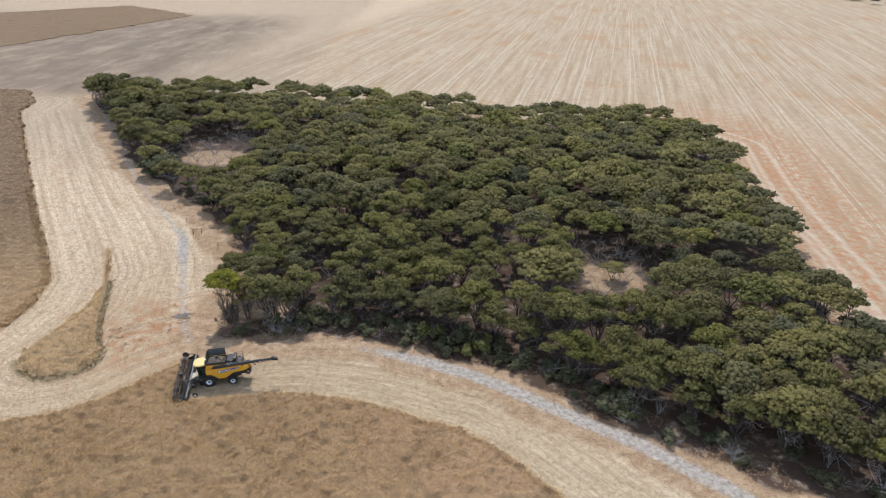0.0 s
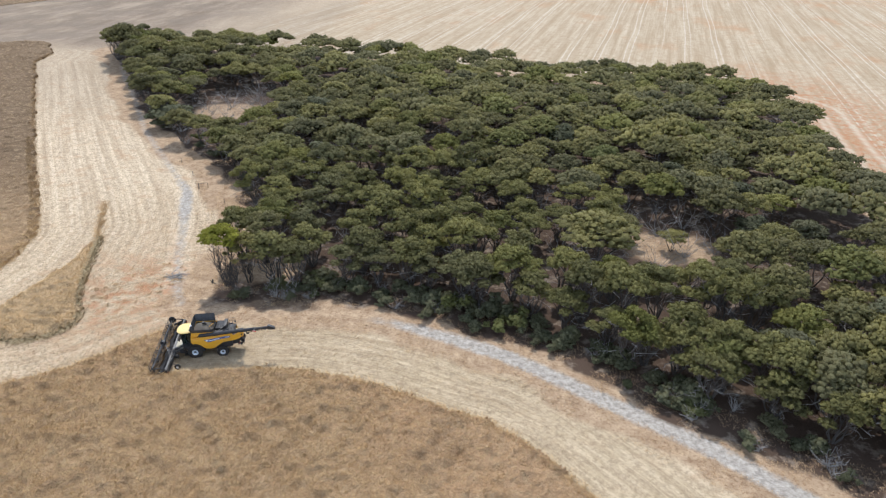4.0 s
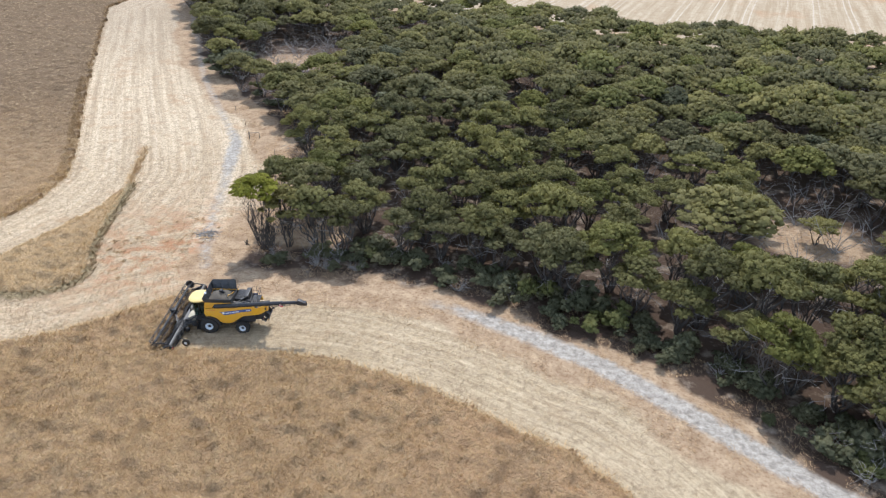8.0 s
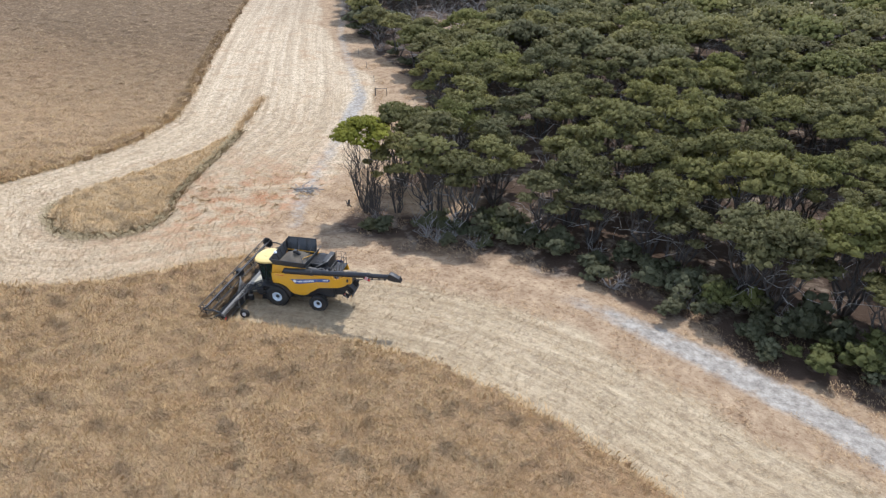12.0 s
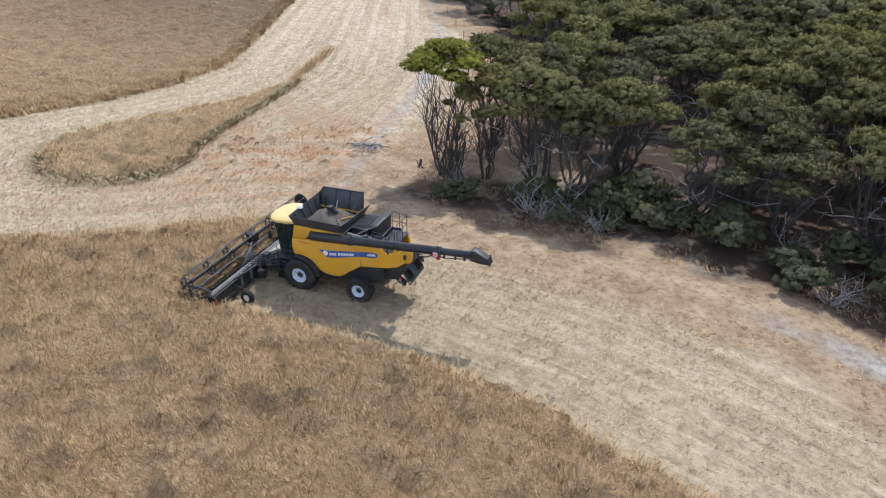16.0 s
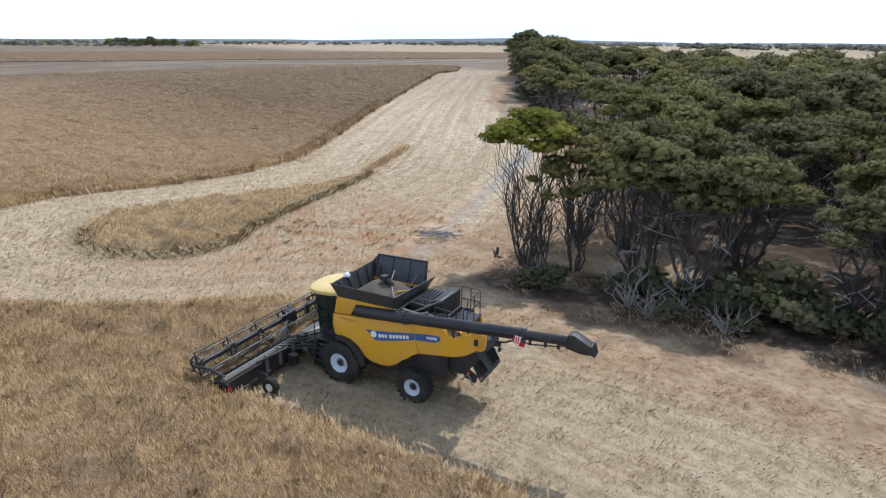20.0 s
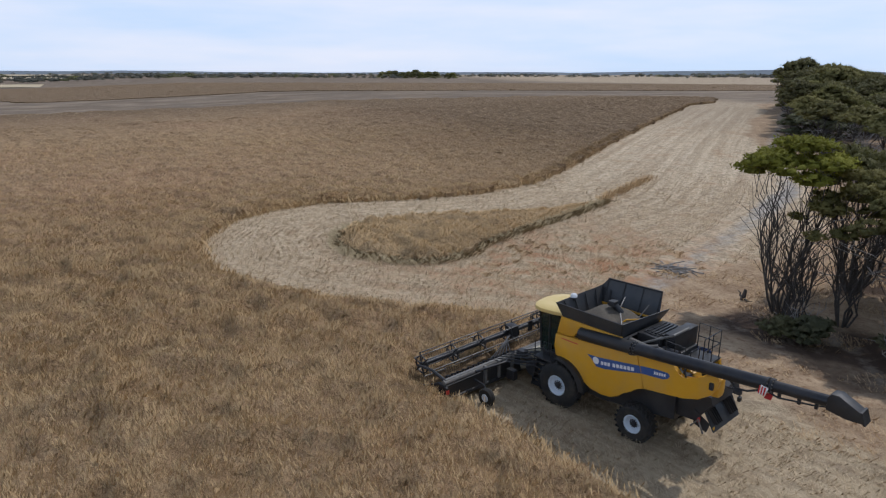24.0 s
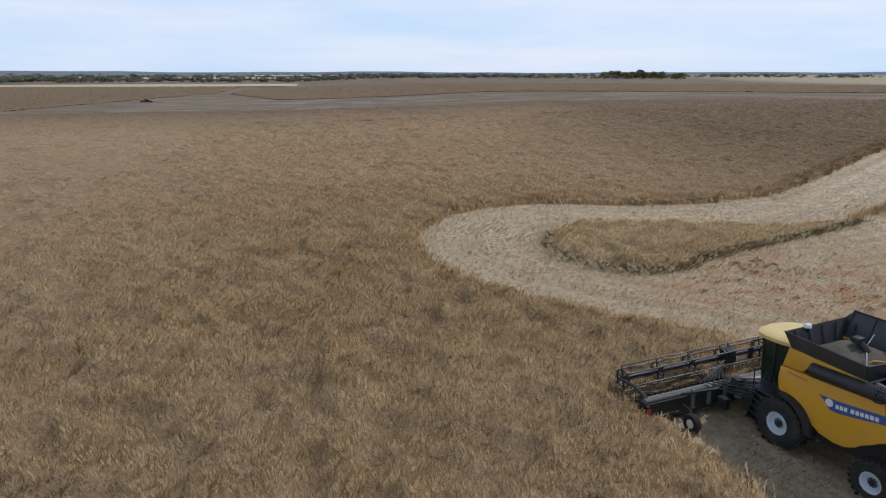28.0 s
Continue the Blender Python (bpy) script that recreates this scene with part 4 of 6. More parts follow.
def opening(x, y, cx, cy, ux, uy, long, wide):
    """True inside a long clearing whose axis runs along (ux, uy)."""
    a, b = (x - cx) * ux + (y - cy) * uy, (x - cx) * uy - (y - cy) * ux
    return (a / long) ** 2 + (b / wide) ** 2 < 1


def plant_wood():
    rng = random.Random(5)
    near_kinds = [make_tree(100 + k, 9.4, 4.1, 17, 3, 18, 0.17, 6, 0.24, LEAF_DARK, "dark olive mallee tree with an umbrella crown at the wood's edge", n=5, stout=0.85, plate=0.27, drop=0.20, dead=7)
                  for k in range(4)]
    mid_kinds = [make_tree(200 + k, 8.5, 4.5, 15, 0, 9, 0.23, 3, 0.21, LEAF, "olive green mallee tree with a rounded crown in the wood", n=3, stout=1.1, plate=0.31, drop=0.09, dead=6)
                 for k in range(5)]
    grey_kind = make_tree(260, 7.8, 4.2, 14, 0, 10, 0.22, 3, 0.34, LEAF_GREY, "grey green mallee tree in the wood", n=3, plate=0.31, drop=0.12)
    far_kinds = []
    for k in range(5):
        r = np.random.RandomState(300 + k)
        c, _ = tree_shape(r, 8.2, 4.7, 10, 0, 2, 0.20, 1.0, 0.37, 0.09)
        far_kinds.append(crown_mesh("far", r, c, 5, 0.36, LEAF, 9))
    spots = spread(WOOD, 5.7, 7)
    x, y = np.array([p[0] for p in spots]), np.array([p[1] for p in spots])
    gone = opening(x, y, -75, 203, -0.38, 0.925, 25, 11.5) | opening(x, y, 35, 128, 0.29, 0.957, 15, 11) | (np.hypot(x - 20.5, y - 122) < 8.5)
    gone |= (np.hypot(x + 42.5, y - 112.5) < 7) | (((x + 38) / 6.5) ** 2 + ((y - 118) / 5) ** 2 < 1) | (np.random.RandomState(8).rand(len(x)) < 0.05)
    bare_x, bare_y = x[gone], y[gone]
    gone |= to_lines(WOOD[:13], x, y)[0] < 3.4
    x, y = x[~gone], y[~gone]
    d_front = to_lines(WOOD[:13], x, y)[0]
    d_west = to_lines(WOOD[-8:] + WOOD[:1], x, y)[0]
    order = np.argsort(np.minimum(np.minimum(d_front, d_west * 1.25 + 4) + 0.03 * np.abs(x + 20), np.hypot(x + 18, y - 98) - 30))
    close = set(np.argsort(np.hypot((x + 20) * 0.85, y - 104))[:66].tolist())
    used = set()
    for rank, k in enumerate(order[:280]):
        X, Y = float(x[k]), float(y[k])
        s = rng.uniform(0.85, 1.22) * (1.32 if math.hypot(X + 126, Y - 254) < 15 else 1.0)
        if k in close:
            src = near_kinds[rng.randrange(4)][0]
        elif rng.random() < 0.08:
            src = grey_kind[0]
        else:
            src = mid_kinds[rng.randrange(5)][0]
        m = place(X, Y, rng.uniform(0, 360), s, rng.uniform(0.88, 1.12), (rng.uniform(-6, 6), rng.uniform(-6, 6)))
        if src.name in used:
            copy_thing(src, m)
        else:
            src.matrix_world = place(X, Y, rng.uniform(0, 360))
            used.add(src.name)
    # a close row along the front edge
    line = [(-26, 115.0), (-14, 113.6), (-4.5, 110.0), (3, 107.4), (12, 104.4), (21, 97.8), (30, 91.8), (40, 84.8), (52, 78.5), (64, 72), (78, 67)]
    for (ax, ay), (bx, by) in zip(line[:-1], line[1:]):
        k = max(1, int(math.hypot(bx - ax, by - ay) / 5.2))
        for j in range(k):
            u = (j + rng.uniform(0.2, 0.8)) / k
            copy_thing(near_kinds[rng.randrange(4)][0], place(ax + (bx - ax) * u, ay + (by - ay) * u + rng.uniform(-0.5, 0.8), rng.uniform(0, 360), rng.uniform(0.80, 1.0), rng.uniform(0.85, 1.0), (rng.uniform(-4, 4), rng.uniform(-4, 4))))
    # the tall dark clump at the far western tip, and the round grey bush by the track
    for X, Y, s in ((-141, 262, 1.35), (-134, 258, 1.5), (-127, 255, 1.42), (-120, 249, 1.3), (-131, 266, 1.4), (-104, 213, 1.15), (-95, 206, 1.2)):
        copy_thing(near_kinds[rng.randrange(4)][0], place(X, Y, rng.uniform(0, 360), s, 1.0))
    copy_thing(grey_kind[0], place(-87.0, 189.5, 30, 1.65, 0.72, (0, 0), 2.6))
    copy_thing(mid_kinds[1][0], place(20.5, 122, 70, 1.55, 0.80))
    copy_thing(mid_kinds[3][0], place(36, 131, 10, 0.62, 0.8))
    for X, Y, s in ((28, 117, 0.62), (33, 115, 0.7), (39, 117, 0.6), (45, 126, 0.72), (27, 134, 0.8)):
        copy_thing(mid_kinds[rng.randrange(5)][0], place(X, Y, rng.uniform(0, 360), s, 0.85))
    for t, _ in near_kinds + mid_kinds + [grey_kind]:
        if t.name not in used:
            t.matrix_world = place(60, 120)
    snag = dead_shrub(540, 5.2, 11, "leafless grey dead tree standing in a gap of the wood")
    snag.name, snag["group"] = "dead_tree", "dead trees in the wood"
    first = True
    for X, Y in list(zip(bare_x.tolist(), bare_y.tolist()))[:60]:
        if math.hypot(X + 39, Y - 114) < 10:
            continue
        m = place(X, Y, rng.uniform(0, 360), rng.uniform(0.8, 1.2))
        if first:
            snag.matrix_world, first = place(X, Y), False
        else:
            copy_thing(snag, m)
    vs, ns, ts, tr = [], [], [], []
    for k in order[280:]:
        v, nn, t = far_kinds[rng.randrange(5)]
        m = place(float(x[k]), float(y[k]), rng.uniform(0, 360), rng.uniform(0.85, 1.2), rng.uniform(0.85, 1.12))
        M = np.array(m)
        vs.append(v @ M[:3, :3].T + M[:3, 3])
        R = np.array(m.to_3x3().normalized())
        ns.append(nn @ R.T)
        ts.append(t)
        tr.append(np.full(len(t), rng.random()))
    v, nn = np.concatenate(vs), np.concatenate(ns)
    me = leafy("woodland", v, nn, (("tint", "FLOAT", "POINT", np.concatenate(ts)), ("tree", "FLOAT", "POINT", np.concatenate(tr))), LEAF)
    tagged(new("woodland", me), "closed olive green canopy of the inner mallee wood", "woodland", kind="stuff")
    return near_kinds, mid_kinds


near_kinds, mid_kinds = plant_wood()


def corner_trees():
    """The thin stand at the wood's corner: bare crooked stems under flat lime tops."""
    t, _ = make_tree(401, 11.4, 3.6, 24, 3, 15, 0.14, 9, 0.13, LEAF_LIME, "thin tree with bare crooked stems and a lime green top", n=5, stout=0.40, plate=0.27, drop=0.08)
    t.matrix_world = place(-42.4, 112.3, 20, 1.0, 1.0, (-2, -2))
    t, _ = make_tree(402, 9.8, 3.2, 12, 3, 14, 0.13, 9, 0.18, LEAF, "leaning tree with many bare stems and a flat olive top", n=5, stout=0.40, plate=0.29, drop=0.12, dead=6)
    t.matrix_world = place(-39.2, 113.6, 80, 1.0, 1.0, (0, 3))
    t, _ = make_tree(403, 9.8, 4.6, 17, 3, 14, 0.14, 8, 0.24, LEAF_DARK, "spreading tree on dark slanting stems beside the clearing", n=5, stout=0.7, plate=0.27, drop=0.13, dead=8)
    t.matrix_world = place(-34.4, 113.2, 140, 1.0, 1.0, (-4, 6))
    t, _ = make_tree(404, 8.6, 2.0, 4, 3, 12, 0.12, 10, 0.08, LEAF, "slender half-bare young stems beside the corner tree", n=5, stout=0.36, plate=0.26, drop=0.2)
    t.matrix_world = place(-41.0, 111.8, 10, 1.0, 0.9, (3, 0))
    t, _ = make_tree(405, 10.2, 4.4, 15, 3, 14, 0.14, 6, 0.16, LEAF, "high thin crown on bare crooked stems over the clearing", n=5, stout=0.6, plate=0.28, drop=0.10, dead=5)
    t.matrix_world = place(-38.5, 120.5, 60, 1.0, 1.0, (0, 0))


corner_trees()


def undergrowth():
    rng = random.Random(9)
    kinds = [dead_shrub(500 + k, 2.4, 13, "bleached leafless shrub with splayed grey branches") for k in range(3)]
    kinds[0].matrix_world = place(-3.1, 108.2)
    kinds[1].matrix_world = place(1.5, 106.5, 40)
    kinds[2].matrix_world = place(-30.5, 110.2, 80)
    low = []
    for k in range(3):
        r = np.random.RandomState(520 + k)
        cl = [((r.randn() * 0.7, r.randn() * 0.7, 0.5 + 0.6 * r.rand()), 0.55 + 0.3 * r.rand(), 0.8) for _ in range(8)]
        v, nn, t = crown_mesh("shrub", r, cl, 8, 0.15, LEAF_GREY, 8)
        ob = new("shrub", leafy("shrub", v, nn, (("tint", "FLOAT", "POINT", t),), LEAF_GREY))
        low.append(tagged(ob, "low rounded dark green shrub under the trees", "shrub", "shrubs under the trees"))
    low[0].matrix_world, low[1].matrix_world, low[2].matrix_world = place(-37.8, 109.0), place(-28, 110.5), place(-47, 150)
    line = WOOD[:13]
    for k in range(110):
        i = rng.randrange(len(line) - 1) if k < 80 else None
        if i is not None:
            (ax, ay), (bx, by) = line[i], line[i + 1]
        else:
            w = WOOD[-7:]
            j = rng.randrange(len(w) - 1)
            (ax, ay), (bx, by) = w[j], w[j + 1]
        t = rng.random()
        dx, dy = bx - ax, by - ay
        ln = math.hypot(dx, dy)
        off = rng.uniform(-0.6, 5.0)
        X, Y = ax + dx * t - dy / ln * off, ay + dy * t + dx / ln * off
        if not inside(WOOD, np.array([X]), np.array([Y]))[0] and off > 0.8:
            X, Y = ax + dx * t + dy / ln * off, ay + dy * t - dx / ln * off
        src = kinds[rng.randrange(3)] if rng.random() < 0.26 else low[rng.randrange(3)]
        copy_thing(src, place(X, Y, rng.uniform(0, 360), rng.uniform(0.6, 1.15)))
    # dense low growth under the front row
    front = [(-32, 111.8), (-14, 110.4), (-4.5, 106.8), (3, 104.2), (12, 101.2), (21, 94.4), (30, 88.0)]
    for (ax, ay), (bx, by) in zip(front[:-1], front[1:]):
        k = int(math.hypot(bx - ax, by - ay) / 1.9)
        for j in range(k):
            u = rng.random()
            copy_thing(low[rng.randrange(3)], place(ax + (bx - ax) * u, ay + (by - ay) * u + rng.uniform(-0.8, 2.2), rng.uniform(0, 360), rng.uniform(0.8, 1.6), rng.uniform(0.9, 1.4)))


undergrowth()


def stick_pile():
    rng = np.random.RandomState(61)
    root = tagged(new("stick_pile", None), "heap of bleached grey sticks lying on the track", "stick pile")
    root.matrix_world = pose(-52.5, 114.6, hz(-52.5, 114.6))
    for k in range(44):
        a, ln = rng.rand() * 6.283, 0.8 + 1.5 * rng.rand()
        c = rng.randn(2) * 0.75
        z = 0.08 + 0.5 * rng.rand() * max(0, 1 - np.hypot(*c))
        d = np.array((math.cos(a), math.sin(a), rng.randn() * 0.25)) * ln / 2
        p = np.array((c[0], c[1], z))
        lo, hi = p - d, p + d
        lo[2], hi[2] = max(lo[2], 0.04), max(hi[2], 0.04)
        ob = new("stick", limb_mesh("stick", [(bent(lo, hi, rng, 3, 0.05), [0.05, 0.045, 0.035, 0.02])], DEADWOOD, 5))
        ob.parent = root


stick_pile()


def stump():
    rng = np.random.RandomState(62)
    limbs = [(bent((0, 0, -0.1), (0.1, 0.05, 0.75), rng, 3, 0.06), [0.2, 0.16, 0.13, 0.10])]
    limbs.append((bent((0, 0, 0.1), (-0.6, 0.2, 0.5), rng, 3, 0.08), [0.1, 0.07, 0.05, 0.02]))
    limbs.append((bent((0, 0, 0.05), (0.9, -0.3, 0.2), rng, 3, 0.08), [0.09, 0.07, 0.05, 0.02]))
    ob = tagged(new("stump", limb_mesh("stump", limbs, BARK, 7)), "charred broken stump beside the corner tree", "stump")
    ob.matrix_world = pose(-45.6, 113.2, hz(-45.6, 113.2))


stump()

# ---------------------------------------------------------------- combine harvester
# Its own axes: x ahead, y to its left, z up; the front axle stands over the origin.


def box(bm, x0, x1, y0, y1, z0, z1, bevel=0.0, turn=None):
    m = Matrix.Translation(((x0 + x1) / 2, (y0 + y1) / 2, (z0 + z1) / 2)) @ Matrix.Diagonal((x1 - x0, y1 - y0, z1 - z0, 1))
    g = bmesh.ops.create_cube(bm, size=1.0, matrix=m)
    if bevel:
        edges = list({e for v in g["verts"] for e in v.link_edges})
        bmesh.ops.bevel(bm, geom=edges, offset=bevel, segments=2, affect="EDGES", profile=0.6)
    return bm


def prism(bm, outline, y0, y1, bevel=0.0):
    """An outline in x and z, drawn out from y0 to y1, its rims rounded."""
    a = [bm.verts.new((x, y0, z)) for x, z in outline]
    b = [bm.verts.new((x, y1, z)) for x, z in outline]
    fa, fb = bm.faces.new(a), bm.faces.new(b[::-1])
    n = len(a)
    for i in range(n):
        bm.faces.new((a[i], b[i], b[(i + 1) % n], a[(i + 1) % n]))
    if bevel:
        rim = list(fa.edges) + list(fb.edges)
        bmesh.ops.bevel(bm, geom=rim, offset=bevel, segments=2, affect="EDGES", profile=0.6)
    return bm


def tube(bm, pts, radii, n=10, caps=True):
    if not isinstance(radii, (list, tuple)):
        radii = [radii] * len(pts)
    v, f = tube_arrays(pts, radii, n)
    vs = [bm.verts.new(p) for p in v]
    for q in f:
        bm.faces.new([vs[i] for i in q])
    if caps:
        bm.faces.new(vs[:n][::-1])
        bm.faces.new(vs[-n:])
    return bm


def lathe(bm, profile, n=28, cx=0.0, cz=0.0, caps=False):
    """A profile of (radius, y) turned about the axle."""
    rings = []
    for r, y in profile:
        rings.append([bm.verts.new((cx + r * math.cos(6.28318 * k / n), y, cz + r * math.sin(6.28318 * k / n))) for k in range(n)])
    for a, b in zip(rings[:-1], rings[1:]):
        for k in range(n):
            bm.faces.new((a[k], a[(k + 1) % n], b[(k + 1) % n], b[k]))
    if caps:
        bm.faces.new(rings[0])
        bm.faces.new(rings[-1])
    return bm


def sheet(bm, quad, thick):
    """A plate between four corners, with thickness."""
    q = [Vector(p) for p in quad]
    nrm = (q[1] - q[0]).cross(q[3] - q[0]).normalized() * thick
    a = [bm.verts.new(p) for p in q]
    b = [bm.verts.new(p + nrm) for p in q]
    bm.faces.new(a[::-1])
    bm.faces.new(b)
    for i in range(4):
        bm.faces.new((a[i], a[(i + 1) % 4], b[(i + 1) % 4], b[i]))
    return bm


def B():
    return bmesh.new()


def wheel(parent, x, y, r, w, side, rim_r):
    """Lugged tyre, dished white rim and bolted hub; side: +1 for the left."""
    prof = [(rim_r, -w / 2 + 0.05), (rim_r + 0.06, -w / 2), (r * 0.86, -w / 2), (r * 0.97, -w / 2 + 0.09), (r - 0.03, 0), (r * 0.97, w / 2 - 0.09), (r * 0.86, w / 2),
            (rim_r + 0.06, w / 2), (rim_r, w / 2 - 0.05)]
    root = part("wheel", lathe(B(), prof, 36), RUBBER, parent, "dusty black lugged tyre on a white rim", True)
    root.location = (x, y, r - 0.02)
    first = None
    for k in range(22):
        for sgn in (-1, 1):
            a = 6.28318 * (k + (0.5 if sgn > 0 else 0)) / 22
            m = Matrix.Rotation(a, 4, "Y") @ Matrix.Translation((0, sgn * w * 0.24, r - 0.015)) @ Matrix.Rotation(sgn * 0.75, 4, "Z") @ Matrix.Diagonal((0.075, w * 0.56, 0.07, 1))
            if first is None:
                first = part("lug", box(B(), -0.5, 0.5, -0.5, 0.5, -0.5, 0.5), RUBBER, root)
                lug = first
            else:
                lug = new("lug", first.data)
                lug.parent = root
            lug.matrix_basis = m
    o = side * w / 2
    i = -side
    bm = lathe(B(), [(rim_r + 0.015, o - i * 0.0), (rim_r + 0.03, o + i * 0.03), (rim_r - 0.05, o + i * 0.06), (rim_r - 0.10, o + i * 0.20), (rim_r * 0.55, o + i * 0.24),
                     (rim_r * 0.5, o + i * 0.17), (0.0, o + i * 0.16)], 30)
    part("rim", bm, RIM, root, "white dished wheel rim", True)
    bm = lathe(B(), [(rim_r * 0.33, o + i * 0.16), (rim_r * 0.33, o + i * 0.10), (rim_r * 0.2, o + i * 0.07), (0, o + i * 0.07)], 16)
    for k in range(10):
        a = 6.28318 * k / 10
        bmesh.ops.create_cube(bm, size=0.045, matrix=Matrix.Translation((math.cos(a) * rim_r * 0.42, o + i * 0.15, math.sin(a) * rim_r * 0.42)))
    part("hub", bm, BLACK, root, "dark bolted hub")
    return root


def arc(cx, cz, r, a0, a1, n):
    return [(cx + r * math.cos(radians(a0 + (a1 - a0) * k / n)), cz + r * math.sin(radians(a0 + (a1 - a0) * k / n))) for k in range(n + 1)]


def side_panels(root, s):
    """The moulded side doors of one flank. s: +1 left, -1 right."""
    y0, y1 = s * 1.42, s * 1.62
    front = [(0.30, 3.30), (0.34, 2.75), (0.24, 2.34), (0.05, 2.30), (-0.45, 2.16), (-0.85, 1.92), (-1.25, 1.66), (-1.62, 1.44), (-2.21, 1.38), (-2.62, 1.44), (-2.93, 1.60),
             (-3.20, 1.86), (-3.46, 2.08), (-3.74, 2.24), (-4.02, 2.36), (-3.92, 2.75), (-3.76, 3.25), (-3.64, 3.66), (-2.2, 3.54), (-1.0, 3.40)]
    d = part("side_door", prism(B(), front, y0, y1, 0.05), YELLOW, root, "yellow moulded front side door", True)
    rear = [(-3.66, 3.665), (-3.78, 3.25), (-3.94, 2.75), (-4.04, 2.365), (-4.6, 2.46), (-5.1, 2.53), (-5.64, 2.61), (-6.18, 2.77), (-6.58, 3.06), (-6.84, 3.44), (-6.90, 3.74),
            (-6.80, 3.90), (-6.42, 3.84), (-6.05, 3.53), (-5.75, 3.40), (-5.50, 3.37), (-5.36, 3.46), (-5.25, 3.66), (-5.10, 3.78), (-4.85, 3.80), (-4.3, 3.74)]
    if s < 0:
        rear = [(-3.66, 3.30)] + rear[1:7] + [(-5.5, 2.80), (-5.5, 3.16), (-4.6, 3.20)]
    r = part("side_door", prism(B(), rear, y0, y1 - s * 0.006, 0.05), YELLOW, root, "yellow moulded rear side door", True)
    if s > 0:
        part("tail_corner", box(B(), -6.86, -6.40, 0.95, 1.46, 2.98, 3.74, 0.16), YELLOW, r, "rounded yellow rear corner", True)
        part("tail_lamp", box(B(), -6.72, -6.56, 1.612, 1.63, 3.34, 3.62, 0.05), FLAP, r, "grey oval lamp")
    up = [(0.12, 4.12), (0.30, 3.33), (-0.20, 3.36), (-0.60, 3.40), (-0.86, 3.84), (-2.62, 3.90), (-2.80, 3.72), (-2.95, 3.90), (-2.80, 4.08)]
    part("tank_side", prism(B(), up, y0 - s * 0.06, y1 - s * 0.10, 0.03), YELLOW, root, "yellow grain tank side above the doors", True)
    part("auger_recess", box(B(), -3.2, -0.55, min(y0 - s * 0.20, y0 - s * 0.02), max(y0 - s * 0.20, y0 - s * 0.02), 3.30, 3.92), BLACK, root, "dark recess behind the auger")
    # dark flared guard behind the front wheel
    guard = arc(-0.02, 1.0, 1.36, 96, 8, 12) + arc(-0.02, 1.0, 1.20, 8, 96, 12)
    guard = [(x - (0.12 if k < 13 else 0.0), z) for k, (x, z) in enumerate([(-p[0], p[1]) for p in guard])]
    part("wheel_guard", prism(B(), guard, s * 1.40, s * 1.80, 0.03), BLACK, root, "black flared guard behind the front wheel", True)
    # blue flash along both doors, white bars for the maker's name and the model
    o = s * 1.628
    t = s * 0.008
    f1 = [(-1.40, 2.94), (-1.62, 2.80), (-1.86, 2.55), (-2.20, 2.56), (-2.9, 2.72), (-3.875, 2.97), (-3.795, 3.26), (-2.8, 3.10), (-2.0, 2.98)]
    b1 = part("decal", prism(B(), f1, o, o + t), BLUE, d, "blue flash decal")
    f2 = [(-3.82, 3.265), (-3.90, 2.975), (-4.82, 3.07), (-5.00, 3.16), (-5.06, 3.28), (-4.98, 3.38), (-4.5, 3.36)]
    part("decal", prism(B(), f2, o - s * 0.006, o - s * 0.006 + t), BLUE, r, "blue flash decal")
    part("emblem", lathe(B(), [(0.0, o + t * 1.4), (0.15, o + t * 1.4), (0.15, o + t)], 18, -1.83, 2.80), WHITE, d, "round pale leaf emblem")
    for k, (a, b) in enumerate(((-2.08, -2.54), (-2.62, -3.62))):
        n = 3 if k == 0 else 6
        for j in range(n):
            w = (b - a) / n
            x0, x1 = a + w * j, a + w * (j + 0.74)
            z = 2.78 + (-(x0) - 2.08) * 0.175
            part("lettering_bar", box(B(), min(x0, x1), max(x0, x1), min(o + t, o + t * 1.6), max(o + t, o + t * 1.6), z - 0.075, z + 0.075), WHITE, d, "white bar")
    for j in range(5):
        x0 = -4.42 - 0.10 * j
        part("lettering_bar", box(B(), x0 - 0.07, x0, min(o, o + t * 1.2), max(o, o + t * 1.2), 3.14 + 0.012 * j, 3.25 + 0.012 * j), WHITE, r, "white bar")
    for x0, x1, z in ((-0.05, -0.9, 3.20),):
        part("pinstripe", box(B(), x1, x0, min(o, o + t), max(o, o + t), z - 0.02, z + 0.02), RED, d, "thin red stripe")


